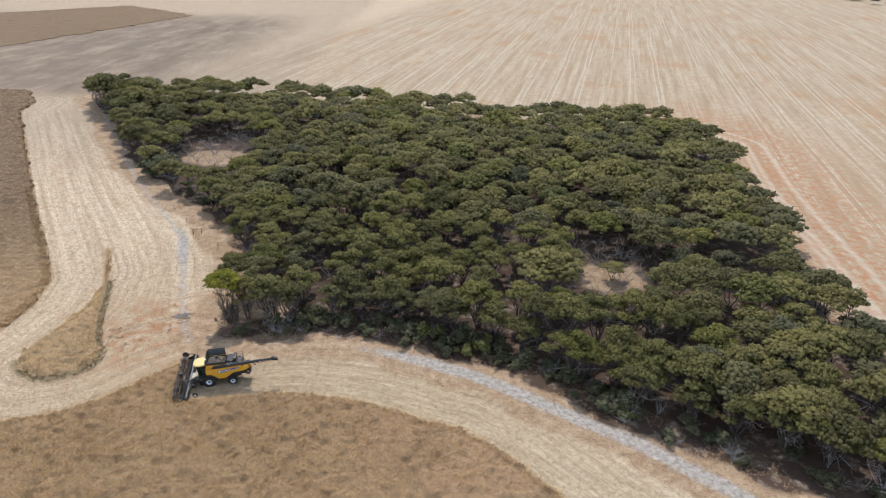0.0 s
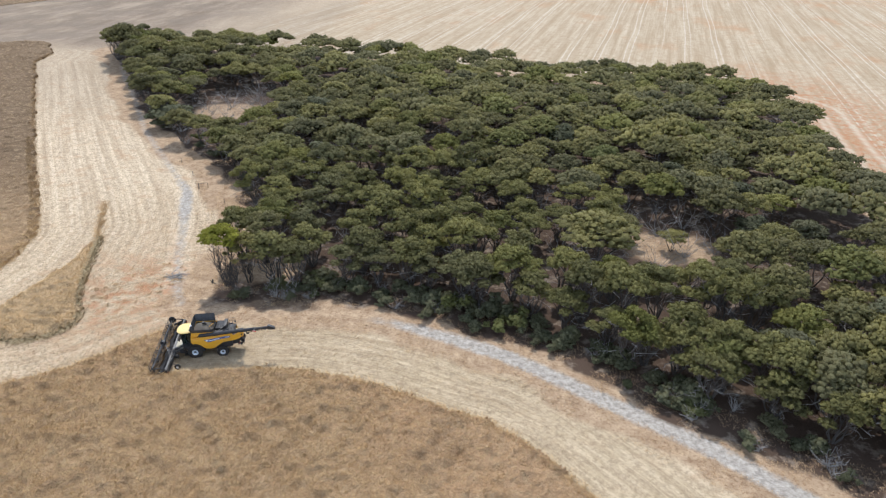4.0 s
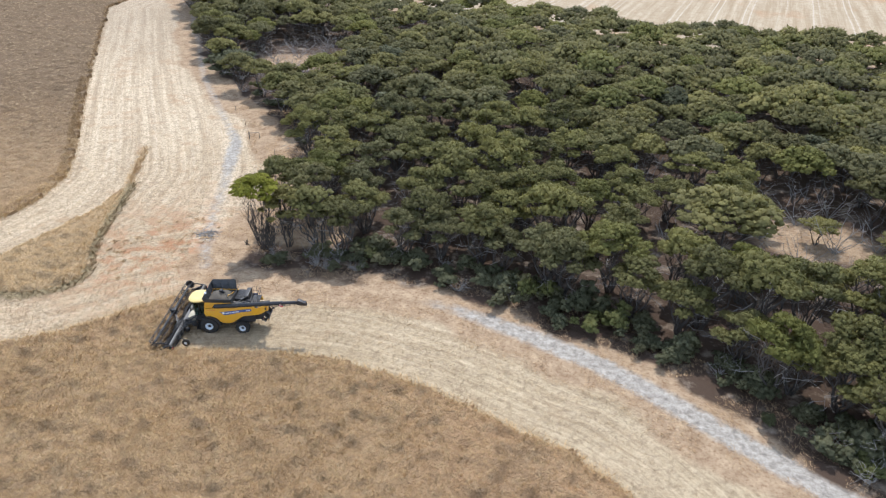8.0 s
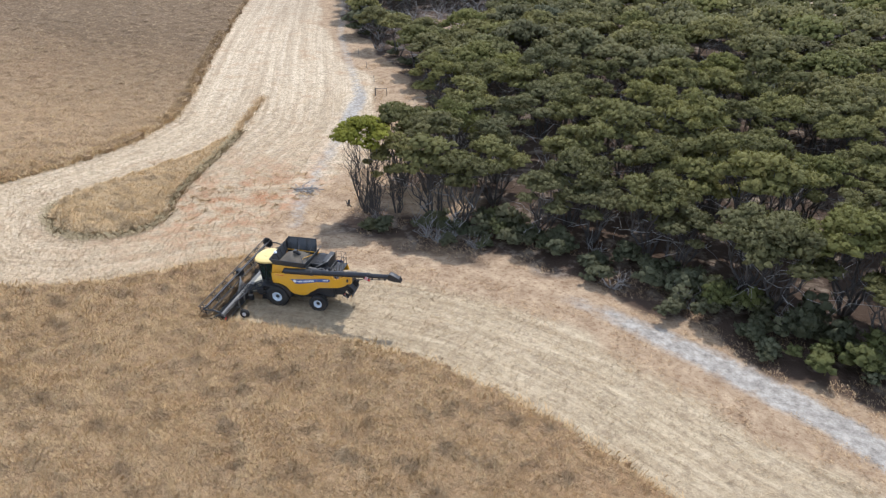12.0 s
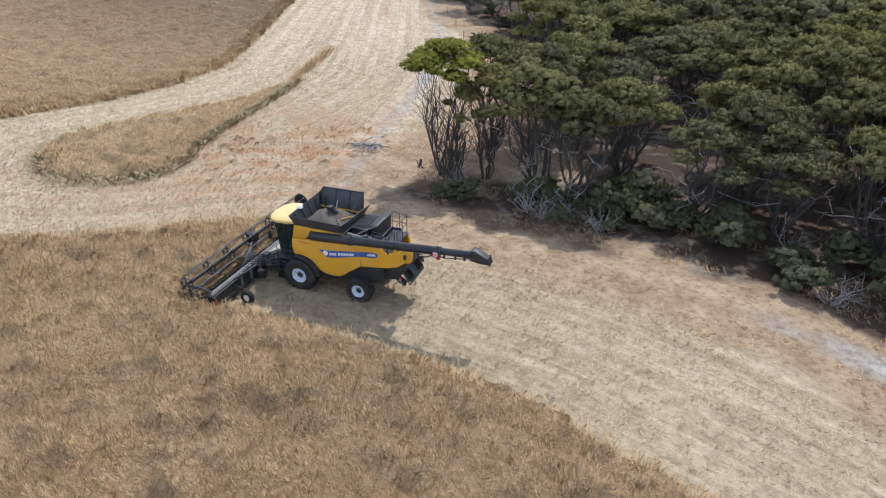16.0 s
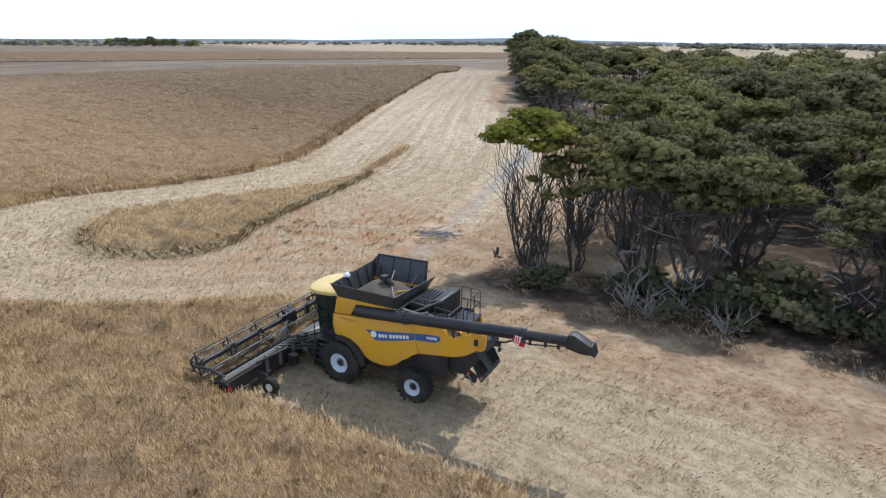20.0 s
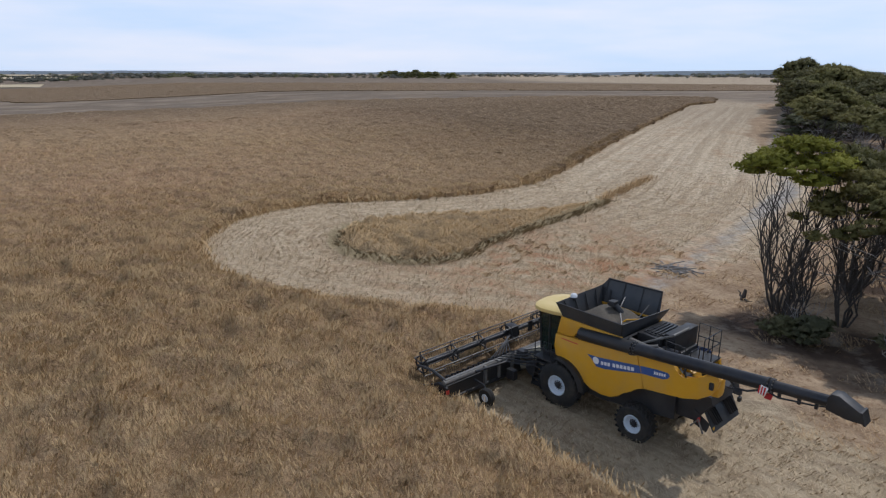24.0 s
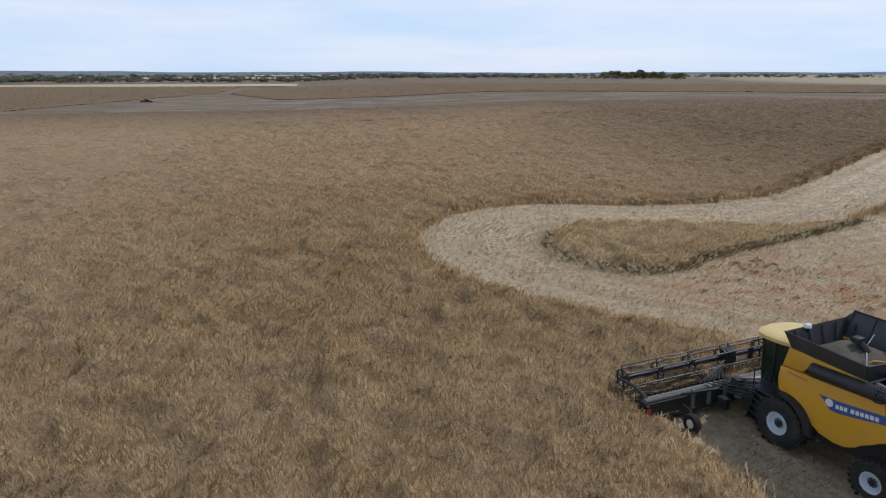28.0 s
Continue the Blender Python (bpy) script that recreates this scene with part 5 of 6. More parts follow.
def cab(root):
    c = part("cab", box(B(), 0.62, 2.05, -0.98, 0.98, 1.75, 2.05, 0.05), BLACK, root, "dark glazed driver's cab", True)
    for x, y, x2 in ((0.70, 0.98, 0.70), (0.70, -0.98, 0.70), (2.10, 0.86, 2.28), (2.10, -0.86, 2.28), (1.45, 1.0, 1.48), (1.45, -1.0, 1.48)):
        part("pillar", tube(B(), [(x, y, 2.0), ((x + x2) / 2, y * 1.02, 2.9), (x2, y, 3.82)], 0.05, 6), BLACK, c)
    part("windscreen", sheet(B(), [(2.10, -0.84, 2.04), (2.10, 0.84, 2.04), (2.28, 0.84, 3.80), (2.28, -0.84, 3.80)], 0.012), GLASS, c, "tinted windscreen")
    for s in (1, -1):
        part("side_window", sheet(B(), [(0.74, s * 0.98, 2.04), (1.42, s * 1.0, 2.04), (1.45, s * 1.0, 3.80), (0.74, s * 0.98, 3.80)], 0.012), GLASS, c, "tinted side window")
        part("side_window", sheet(B(), [(1.50, s * 1.0, 2.04), (2.06, s * 0.88, 2.04), (2.22, s * 0.87, 3.80), (1.53, s * 1.0, 3.80)], 0.012), GLASS, c, "tinted side window")
    part("rear_wall", box(B(), 0.60, 0.66, -0.97, 0.97, 2.0, 3.84), BLACK, c)
    part("seat", prism(B(), [(0.85, 2.05), (1.35, 2.05), (1.38, 2.5), (1.08, 2.52), (1.0, 3.2), (0.86, 3.2)], -0.26, 0.26, 0.05), BLACK, c, "black driver's seat", True)
    part("steering_column", tube(B(), [(1.95, 0, 2.0), (1.78, 0, 2.65)], 0.06, 8), BLACK, c)
    roof = [(0.36, 1.02), (1.10, 1.22), (1.90, 1.25), (2.42, 1.10), (2.78, 0.66), (2.90, 0.0)]
    outline = roof + [(x, -y) for x, y in roof[-2::-1]]
    bm = B()
    rings = []
    for k, (sc, z) in enumerate(((0.97, 3.90), (1.0, 3.98), (0.99, 4.06), (0.92, 4.12), (0.60, 4.15))):
        rings.append([bm.verts.new((1.45 + (x - 1.45) * sc, y * sc, z - 0.03 * (x - 1.45))) for x, y in outline])
    n = len(outline)
    for a, b in zip(rings[:-1], rings[1:]):
        for i in range(n):
            bm.faces.new((a[i], a[(i + 1) % n], b[(i + 1) % n], b[i]))
    bm.faces.new(rings[0][::-1])
    bm.faces.new(rings[-1])
    rf = part("roof", bm, SUNLIT_YELLOW, c, "rounded yellow cab roof with sunlight painted into its colour", True)
    part("roof_hatch", lathe_z(B(), 1.55, 0.0, 0.46, 4.14, 4.165), SUNLIT_YELLOW, c, "round roof hatch", True)
    for y in (0.35, 0.62, -0.35, -0.62):
        part("work_lamp", box(B(), 2.62, 2.80 - abs(y) * 0.22, y - 0.09, y + 0.09, 3.82, 3.92, 0.02), WHITE, c, "work lamp")
    part("aerial_dome", lathe_z(B(), 0.50, 0.55, 0.17, 4.74, 4.91, True), WHITE, c, "white satellite receiver dome", True)
    part("aerial_post", tube(B(), [(0.5, 0.55, 3.95), (0.5, 0.55, 4.75)], 0.03, 6), BLACK, c)
    for s in (1, -1):
        part("mirror_arm", tube(B(), [(2.2, s * 0.95, 3.75), (2.35, s * 1.45, 3.7), (2.35, s * 1.5, 3.35)], 0.025, 6), BLACK, c)
        part("mirror", box(B(), 2.28, 2.36, s * 1.5 - 0.13, s * 1.5 + 0.13, 2.95, 3.4, 0.03), BLACK, c, "tall black mirror")


def lathe_z(bm, cx, cy, r, z0, z1, dome=False, n=24):
    prof = [(r, z0), (r, z1 - 0.01), (r * 0.9, z1)] if not dome else [(r, z0), (r * 0.98, z0 + (z1 - z0) * 0.4), (r * 0.7, z0 + (z1 - z0) * 0.8), (r * 0.2, z1)]
    rings = [[bm.verts.new((cx + a * math.cos(6.28318 * k / n), cy + a * math.sin(6.28318 * k / n), z)) for k in range(n)] for a, z in prof]
    for a, b in zip(rings[:-1], rings[1:]):
        for k in range(n):
            bm.faces.new((a[k], a[(k + 1) % n], b[(k + 1) % n], b[k]))
    bm.faces.new(rings[0][::-1])
    bm.faces.new(rings[-1])
    return bm


def grain_tank(root):
    t = part("grain_tank", box(B(), -2.75, 0.02, -1.36, 1.34, 2.6, 3.85), BLACK, root, "open grain tank with folded-out black flaps")
    x0, x1 = -2.75, 0.02
    # near and far long flaps, front and rear flaps
    part("tank_flap", sheet(B(), [(x1, 1.38, 3.98), (x0, 1.38, 3.98), (-2.92, 1.66, 4.70), (0.28, 1.70, 4.78)], 0.03), FLAP, t, "black side flap of the grain tank")
    far = part("tank_flap", sheet(B(), [(x0, -1.38, 3.98), (x1, -1.38, 3.98), (0.05, -1.78, 5.12), (-2.62, -1.78, 5.16)], 0.03), FLAP, t, "tall dark grey flap standing open")
    for x in (-2.60, -1.75, -0.85, 0.03):
        part("rib", tube(B(), [(x, -1.40, 4.05), (x, -1.75, 5.12)], 0.03, 6), BLACK, far)
    part("rim_bar", tube(B(), [(0.05, -1.77, 5.13), (-2.62, -1.77, 5.17)], 0.04, 6), BLACK, far)
    part("tank_flap", sheet(B(), [(x1, -1.38, 3.98), (x1, 1.38, 3.98), (0.28, 1.68, 4.74), (0.32, -1.70, 4.78)], 0.03), FLAP, t, "sloping front flap of the grain tank")
    for y in (-0.9, -0.25, 0.4, 1.0):
        part("rib", tube(B(), [(x1 - 0.03, y, 4.02), (0.25, y * 1.2, 4.70)], 0.025, 6), BLACK, t)
    part("tank_flap", sheet(B(), [(x0, 1.38, 3.98), (x0, -1.38, 3.98), (-3.02, -1.72, 4.56), (-2.92, 1.66, 4.69)], 0.03), FLAP, t, "sloping rear flap of the grain tank")
    part("tank_corner", sheet(B(), [(x1, -1.38, 3.98), (0.32, -1.70, 4.78), (0.2, -1.76, 4.95), (0.05, -1.78, 5.1)], 0.02), BLACK, t, "dark cloth corner")
    part("tank_rim", box(B(), x0 - 0.04, x1 + 0.04, 1.34, 1.42, 3.86, 4.02, 0.02), BLACK, t, "black tank rim")
    part("tank_rim", box(B(), x0 - 0.04, x1 + 0.04, -1.42, -1.34, 3.86, 4.02, 0.02), BLACK, t, "black tank rim")
    # filling auger and struts
    part("filling_auger", tube(B(), [(-2.0, -0.4, 3.9), (-1.35, -0.1, 4.72)], [0.16, 0.13], 10), BLACK, t, "black filling auger rising out of the grain")
    part("auger_head", box(B(), -1.5, -1.2, -0.25, 0.1, 4.62, 4.85, 0.04), BLACK, t)
    for a, b in (((-1.9, 0.9, 4.0), (-1.2, -1.2, 4.7)), ((-2.5, 0.4, 4.05), (-2.3, -1.3, 4.6)), ((-0.3, -1.3, 4.1), (-0.2, -1.6, 4.7)), ((-2.55, 1.0, 4.0), (-1.9, 0.2, 4.5))):
        part("strut", tube(B(), [a, b], 0.03, 6), STEEL_DARK, t, "dark gas strut")
    part("yellow_frame", tube(B(), [(-2.5, -0.9, 4.05), (-2.5, -0.2, 4.3), (-2.2, 0.2, 4.3), (-2.0, 0.5, 4.05)], 0.04, 6), YELLOW, t, "yellow bar frame")


def grain_pile(m):
    """The heaped seed in the tank."""
    bm = B()
    nx, ny = 22, 18
    rows = []
    for i in range(nx + 1):
        row = []
        for j in range(ny + 1):
            x, y = -2.60 + 2.55 * i / nx, -1.28 + 2.5 * j / ny
            u, v = (x + 1.3) / 1.45, y / 1.35
            z = 3.84 + 0.72 * max(0, 1 - u * u) * max(0, 1 - v * v) ** 0.8 + 0.03 * math.sin(5 * x + 3 * y)
            z -= 0.22 * math.exp(-((x + 1.75) ** 2 + (y - 0.2) ** 2) / 0.16)
            row.append(bm.verts.new((x, y, z)))
        rows.append(row)
    for i in range(nx):
        for j in range(ny):
            bm.faces.new((rows[i][j], rows[i + 1][j], rows[i + 1][j + 1], rows[i][j + 1]))
    ob = part("seed_grain", bm, GRAIN, None, "", True)
    ob.matrix_world = m
    tagged(ob, "heaped dusty brown seed filling the combine's tank", "grain")


def unloading_auger(root):
    a = part("unloading_auger", tube(B(), [(-0.95, 1.52, 3.68), (-1.5, 1.56, 3.72), (-3.4, 1.62, 3.88)], [0.27, 0.27, 0.26], 18), BLACK, root, "long black unloading auger folded back along the side", True)
    part("auger_tube", tube(B(), [(-3.35, 1.62, 3.88), (-8.5, 1.70, 4.30)], [0.235, 0.235], 18), STEEL_DARK, a, "black auger tube", True)
    part("auger_tube", tube(B(), [(-8.5, 1.70, 4.30), (-10.5, 1.74, 4.46)], [0.19, 0.19], 18), STEEL_DARK, a, "black auger tube", True)
    for x, r in ((-3.4, 0.30), (-3.52, 0.28), (-8.45, 0.27), (-8.6, 0.26), (-10.4, 0.22)):
        t = (x + 3.4) / -7.5
        part("flange", tube(B(), [(x, 1.62 + 0.12 * t, 3.88 + 0.61 * t), (x - 0.06, 1.62 + 0.12 * t, 3.88 + 0.61 * t)], r, 18), STEEL_DARK, a, "bolted flange ring")
        for k in range(12):
            w = 6.28318 * k / 12
            bm = B()
            bmesh.ops.create_cube(bm, size=0.035, matrix=Matrix.Translation((x - 0.08, 1.62 + 0.12 * t + math.cos(w) * (r - 0.03), 3.88 + 0.61 * t + math.sin(w) * (r - 0.03))))
            part("bolt", bm, SILVER, a)
    hood = [(-10.30, 4.66), (-10.40, 4.80), (-10.60, 4.82), (-11.22, 4.50), (-11.34, 4.16), (-10.86, 4.14), (-10.30, 4.24)]
    part("spout", prism(B(), hood, 1.50, 1.98, 0.05), BLACK, a, "black rubber unloading hood", True)
    part("spout_rim", prism(B(), [(-11.21, 4.53), (-11.27, 4.52), (-11.40, 4.14), (-11.33, 4.14)], 1.48, 2.00, 0.01), STEEL_DARK, a)
    # light bar and hoses under the tube
    part("lamp_bar", tube(B(), [(-7.3, 1.72, 3.98), (-7.5, 1.76, 3.80), (-7.9, 1.78, 3.86), (-8.3, 1.74, 4.04)], 0.04, 8), BLACK, a)
    part("lamp", box(B(), -7.75, -7.5, 1.75, 1.92, 3.66, 3.80, 0.02), BLACK, a)
    part("hose", tube(B(), [(-8.6, 1.78, 4.08), (-8.9, 1.82, 4.02), (-9.4, 1.82, 4.10), (-9.9, 1.80, 4.16), (-10.3, 1.78, 4.26)], 0.03, 6), BLACK, a)
    for x in (-8.9, -9.5, -10.0):
        part("clip", box(B(), x - 0.05, x + 0.05, 1.72, 1.82, 3.98 + (x + 8.9) * -0.08, 4.18 + (x + 8.9) * -0.1, 0.01), BLACK, a)
    plate = part("warning_plate", sheet(B(), [(-8.28, 1.96, 4.02), (-8.52, 1.96, 3.98), (-8.62, 1.96, 4.30), (-8.38, 1.96, 4.34)], 0.012), WHITE, a, "white plate with red slanting stripes")
    for k in range(3):
        x, z = -8.30 - 0.085 * k, 4.03 - 0.014 * k
        part("stripe", sheet(B(), [(x, 1.978, z), (x - 0.045, 1.978, z - 0.007), (x - 0.045 - 0.03, 1.978, z + 0.28), (x - 0.03, 1.978, z + 0.287)], 0.004), RED, plate)
    part("plate_bracket", box(B(), -8.50, -8.42, 1.80, 1.955, 4.10, 4.18, 0.01), BLACK, a)
    part("warning_plate", sheet(B(), [(-8.50, 1.74, 4.02), (-8.72, 1.74, 4.02), (-8.72, 1.92, 3.90), (-8.50, 1.92, 3.90)], 0.012), RED, a, "small red reflector plate")


def engine_deck(root):
    e = part("engine_deck", box(B(), -4.6, -2.95, -1.36, 1.30, 2.6, 3.56, 0.04), BLACK, root, "black engine bay behind the tank")
    part("engine_cover", prism(B(), [(-2.98, 3.55), (-2.98, 4.12), (-3.25, 4.16), (-4.0, 4.10), (-4.05, 3.55)], -1.30, 0.62, 0.05), BLACK, e, "black engine cover with a raised hatch", True)
    part("cover_frame", tube(B(), [(-3.2, 0.45, 4.19), (-3.2, -0.1, 4.20), (-3.8, -0.1, 4.15), (-3.8, 0.45, 4.15), (-3.2, 0.45, 4.19)], 0.025, 6), BLACK, e)
    part("radiator_box", box(B(), -4.50, -4.02, -1.40, 0.40, 3.56, 4.34, 0.05), BLACK, e, "tall black radiator housing", True)
    for k in range(7):
        part("slat", box(B(), -4.46, -4.06, 0.404, 0.42, 3.58 + 0.09 * k, 3.62 + 0.09 * k), STEEL_DARK, e)
    part("exhaust", tube(B(), [(-2.92, 1.02, 3.86), (-3.75, 1.05, 3.80), (-3.95, 1.0, 3.90), (-4.1, 0.9, 3.96)], [0.14, 0.14, 0.09, 0.07], 12), SILVER, e, "silver exhaust silencer", True)
    part("air_pipe", tube(B(), [(-3.9, 0.95, 3.65), (-4.2, 1.0, 3.84), (-4.6, 0.95, 3.75), (-4.7, 0.8, 3.4)], [0.13, 0.15, 0.15, 0.12], 10), STEEL_DARK, e, "dark air pipe", True)
    part("air_filter", tube(B(), [(-4.15, 0.62, 3.72), (-4.8, 0.62, 3.70)], 0.2, 14), STEEL_DARK, e, "dark round air filter", True)
    for k in range(5):
        part("vent_bar", box(B(), -3.95 + 0.16 * k, -3.87 + 0.16 * k, -1.1, 0.3, 4.14, 4.20, 0.01), STEEL_DARK, e)
    part("oil_tank", lathe_z(B(), -4.75, 1.0, 0.15, 3.32, 3.75, True, 14), STEEL_DARK, e, "dark oil tank")
    part("oil_cap", lathe_z(B(), -4.75, 1.0, 0.06, 3.74, 3.80, False, 10), SILVER, e)
    for k, y in enumerate((0.78, 0.9, 1.02)):
        part("hose", tube(B(), [(-3.9, y, 3.55), (-4.2, y + 0.06, 3.78 + 0.05 * k), (-4.6, y, 3.66), (-4.9, y - 0.2, 3.40)], 0.035, 6), BLACK, e)
    part("pipe", tube(B(), [(-3.3, 0.9, 3.8), (-4.0, 0.5, 4.14), (-4.45, 0.45, 4.38), (-4.5, -0.6, 4.42)], 0.05, 8), SILVER, e, "thin bright pipe")
    part("tool_box", box(B(), -5.0, -4.65, 0.2, 0.8, 3.32, 3.66, 0.04), BLACK, e, "black box on the platform")
    part("rear_deck", box(B(), -5.55, -4.5, -1.40, 1.30, 3.22, 3.32, 0.02), BLACK, e, "service platform")
    part("rear_hood", prism(B(), [(-5.05, 3.2), (-5.1, 3.42), (-5.35, 3.44), (-5.60, 3.34), (-5.66, 3.1), (-5.5, 3.0), (-5.1, 3.1)], 0.30, 0.85, 0.06), YELLOW, e, "yellow rear hood", True)
    part("side_machinery", box(B(), -5.9, -4.7, 1.0, 1.36, 2.6, 3.30, 0.05), FLAP, e, "grey machinery behind the cut-out")
    for k, x in enumerate((-5.1, -5.3, -5.55)):
        part("hose", tube(B(), [(x, 1.40, 2.9), (x - 0.06, 1.46, 3.35), (x + 0.1, 1.38, 3.7), (x + 0.3, 1.2, 3.8)], 0.04, 6), BLACK, e)
    part("beacon", lathe_z(B(), -5.4, 0.7, 0.06, 3.42, 3.58, True, 12), RED, e, "orange beacon")
    # hand rails round the platform
    for pts in ([(-4.6, 1.25, 3.30), (-4.6, 1.25, 4.45), (-5.35, 1.25, 4.40), (-5.40, 1.25, 3.30)], [(-4.6, 1.25, 3.95), (-5.38, 1.25, 3.92)], [(-4.95, 1.25, 3.3), (-4.95, 1.25, 4.42)],
                [(-4.6, -1.3, 3.30), (-4.6, -1.3, 4.50), (-5.5, -1.3, 4.46), (-5.5, -1.3, 3.30)], [(-4.6, -1.3, 3.95), (-5.5, -1.3, 3.92)], [(-5.05, -1.3, 3.3), (-5.05, -1.3, 4.48)],
                [(-5.5, -1.3, 4.46), (-5.52, 0.1, 4.46), (-5.52, 0.1, 3.3)], [(-5.52, -0.6, 4.46), (-5.52, -0.6, 3.3)], [(-5.5, -1.3, 3.92), (-5.52, 0.1, 3.92)],
                [(-5.42, 1.25, 3.30), (-5.55, 1.15, 4.3), (-5.55, 0.5, 4.3), (-5.52, 0.5, 3.3)]):
        part("hand_rail", tube(B(), pts, 0.022, 6), BLACK, e)


def rear_end(root):
    c = part("chopper", prism(B(), [(-4.7, 1.55), (-4.7, 2.5), (-5.8, 2.68), (-6.45, 2.78), (-6.55, 2.45), (-5.9, 1.62)], -1.10, 1.10, 0.05), BLACK, root, "black straw chopper housing", True)
    part("spreader_board", sheet(B(), [(-6.20, -0.95, 2.36), (-6.20, 1.02, 2.12), (-6.66, 1.10, 1.44), (-6.66, -0.95, 1.44)], 0.05), FLAP, c, "grey slanting spreader board")
    for k in range(8):
        y = 0.98 - 0.13 * k if k < 4 else 0.0 - 0.15 * (k - 4) - 0.2
        part("fin", sheet(B(), [(-6.30, y + 0.05, 2.20), (-6.58, y - 0.12, 1.66), (-6.72, y - 0.12, 1.72), (-6.44, y + 0.05, 2.26)], 0.02), BLACK, c)
    part("corner_mark", sheet(B(), [(-6.70, 0.92, 1.46), (-6.70, 1.06, 1.46), (-6.62, 1.06, 1.62), (-6.62, 0.92, 1.62)], 0.01), YELLOW, c, "small yellow corner mark")
    part("side_flap", sheet(B(), [(-5.9, 1.10, 2.1), (-5.92, 1.12, 1.55), (-6.45, 1.16, 1.40), (-6.55, 1.14, 1.75)], 0.03), BLACK, c, "black side flap")
    part("tail_lamp", box(B(), -6.20, -6.12, 1.20, 1.34, 1.76, 1.90, 0.02), RED, c, "red tail lamp")
    part("lamp_bar", tube(B(), [(-6.5, 0.2, 2.95), (-7.05, 0.2, 3.0), (-7.08, 0.2, 2.75)], 0.03, 6), BLACK, c, "thin black lamp bar")
    part("lamp", box(B(), -7.14, -7.02, 0.12, 0.28, 2.58, 2.76, 0.03), BLACK, c)
    part("linkage", tube(B(), [(-5.9, 1.3, 1.5), (-6.2, 1.4, 1.9), (-6.4, 1.35, 1.4)], 0.04, 6), SILVER, c, "pale steel linkage")
    part("chassis", prism(B(), [(0.9, 1.1), (0.9, 2.2), (-5.2, 2.6), (-5.2, 1.4), (-2.0, 0.95)], -1.25, 1.25, 0.04), BLACK, root, "dark threshing body and chassis")
    part("rear_axle", tube(B(), [(-3.75, -1.5, 0.76), (-3.75, 1.5, 0.76)], 0.14, 10), STEEL_DARK, root)
    part("front_axle", tube(B(), [(0, -1.5, 1.0), (0, 1.5, 1.0)], 0.22, 10), STEEL_DARK, root)


def ladder(root):
    l = part("ladder", box(B(), 0.66, 1.7, 1.0, 1.66, 1.86, 1.94, 0.02), BLACK, root, "black cab ladder with wide treads")
    for k in range(5):
        z = 0.55 + 0.29 * k
        x = 1.52 - 0.06 * k
        part("tread", box(B(), x - 0.30, x + 0.28, 1.36, 1.66, z - 0.03, z + 0.03, 0.01), BLACK, l)
    for dx in (-0.32, 0.30):
        part("stringer", sheet(B(), [(1.52 + dx, 1.62, 0.45), (1.52 + dx, 1.40, 0.45), (1.22 + dx, 1.40, 1.9), (1.22 + dx, 1.62, 1.9)], 0.03), BLACK, l)
    for pts in ([(0.75, 1.64, 1.94), (0.75, 1.64, 2.75), (1.15, 1.64, 2.75), (1.15, 1.64, 1.94)], [(1.75, 1.5, 1.2), (1.68, 1.6, 2.6), (1.6, 1.64, 1.95)]):
        part("hand_rail", tube(B(), pts, 0.022, 6), BLACK, l)
    part("fuel_step", box(B(), 0.95, 1.25, 1.3, 1.62, 1.1, 1.5, 0.04), BLACK, l)
    for o in [l] + list(l.children):
        for v in o.data.vertices:
            v.co.x -= 0.28


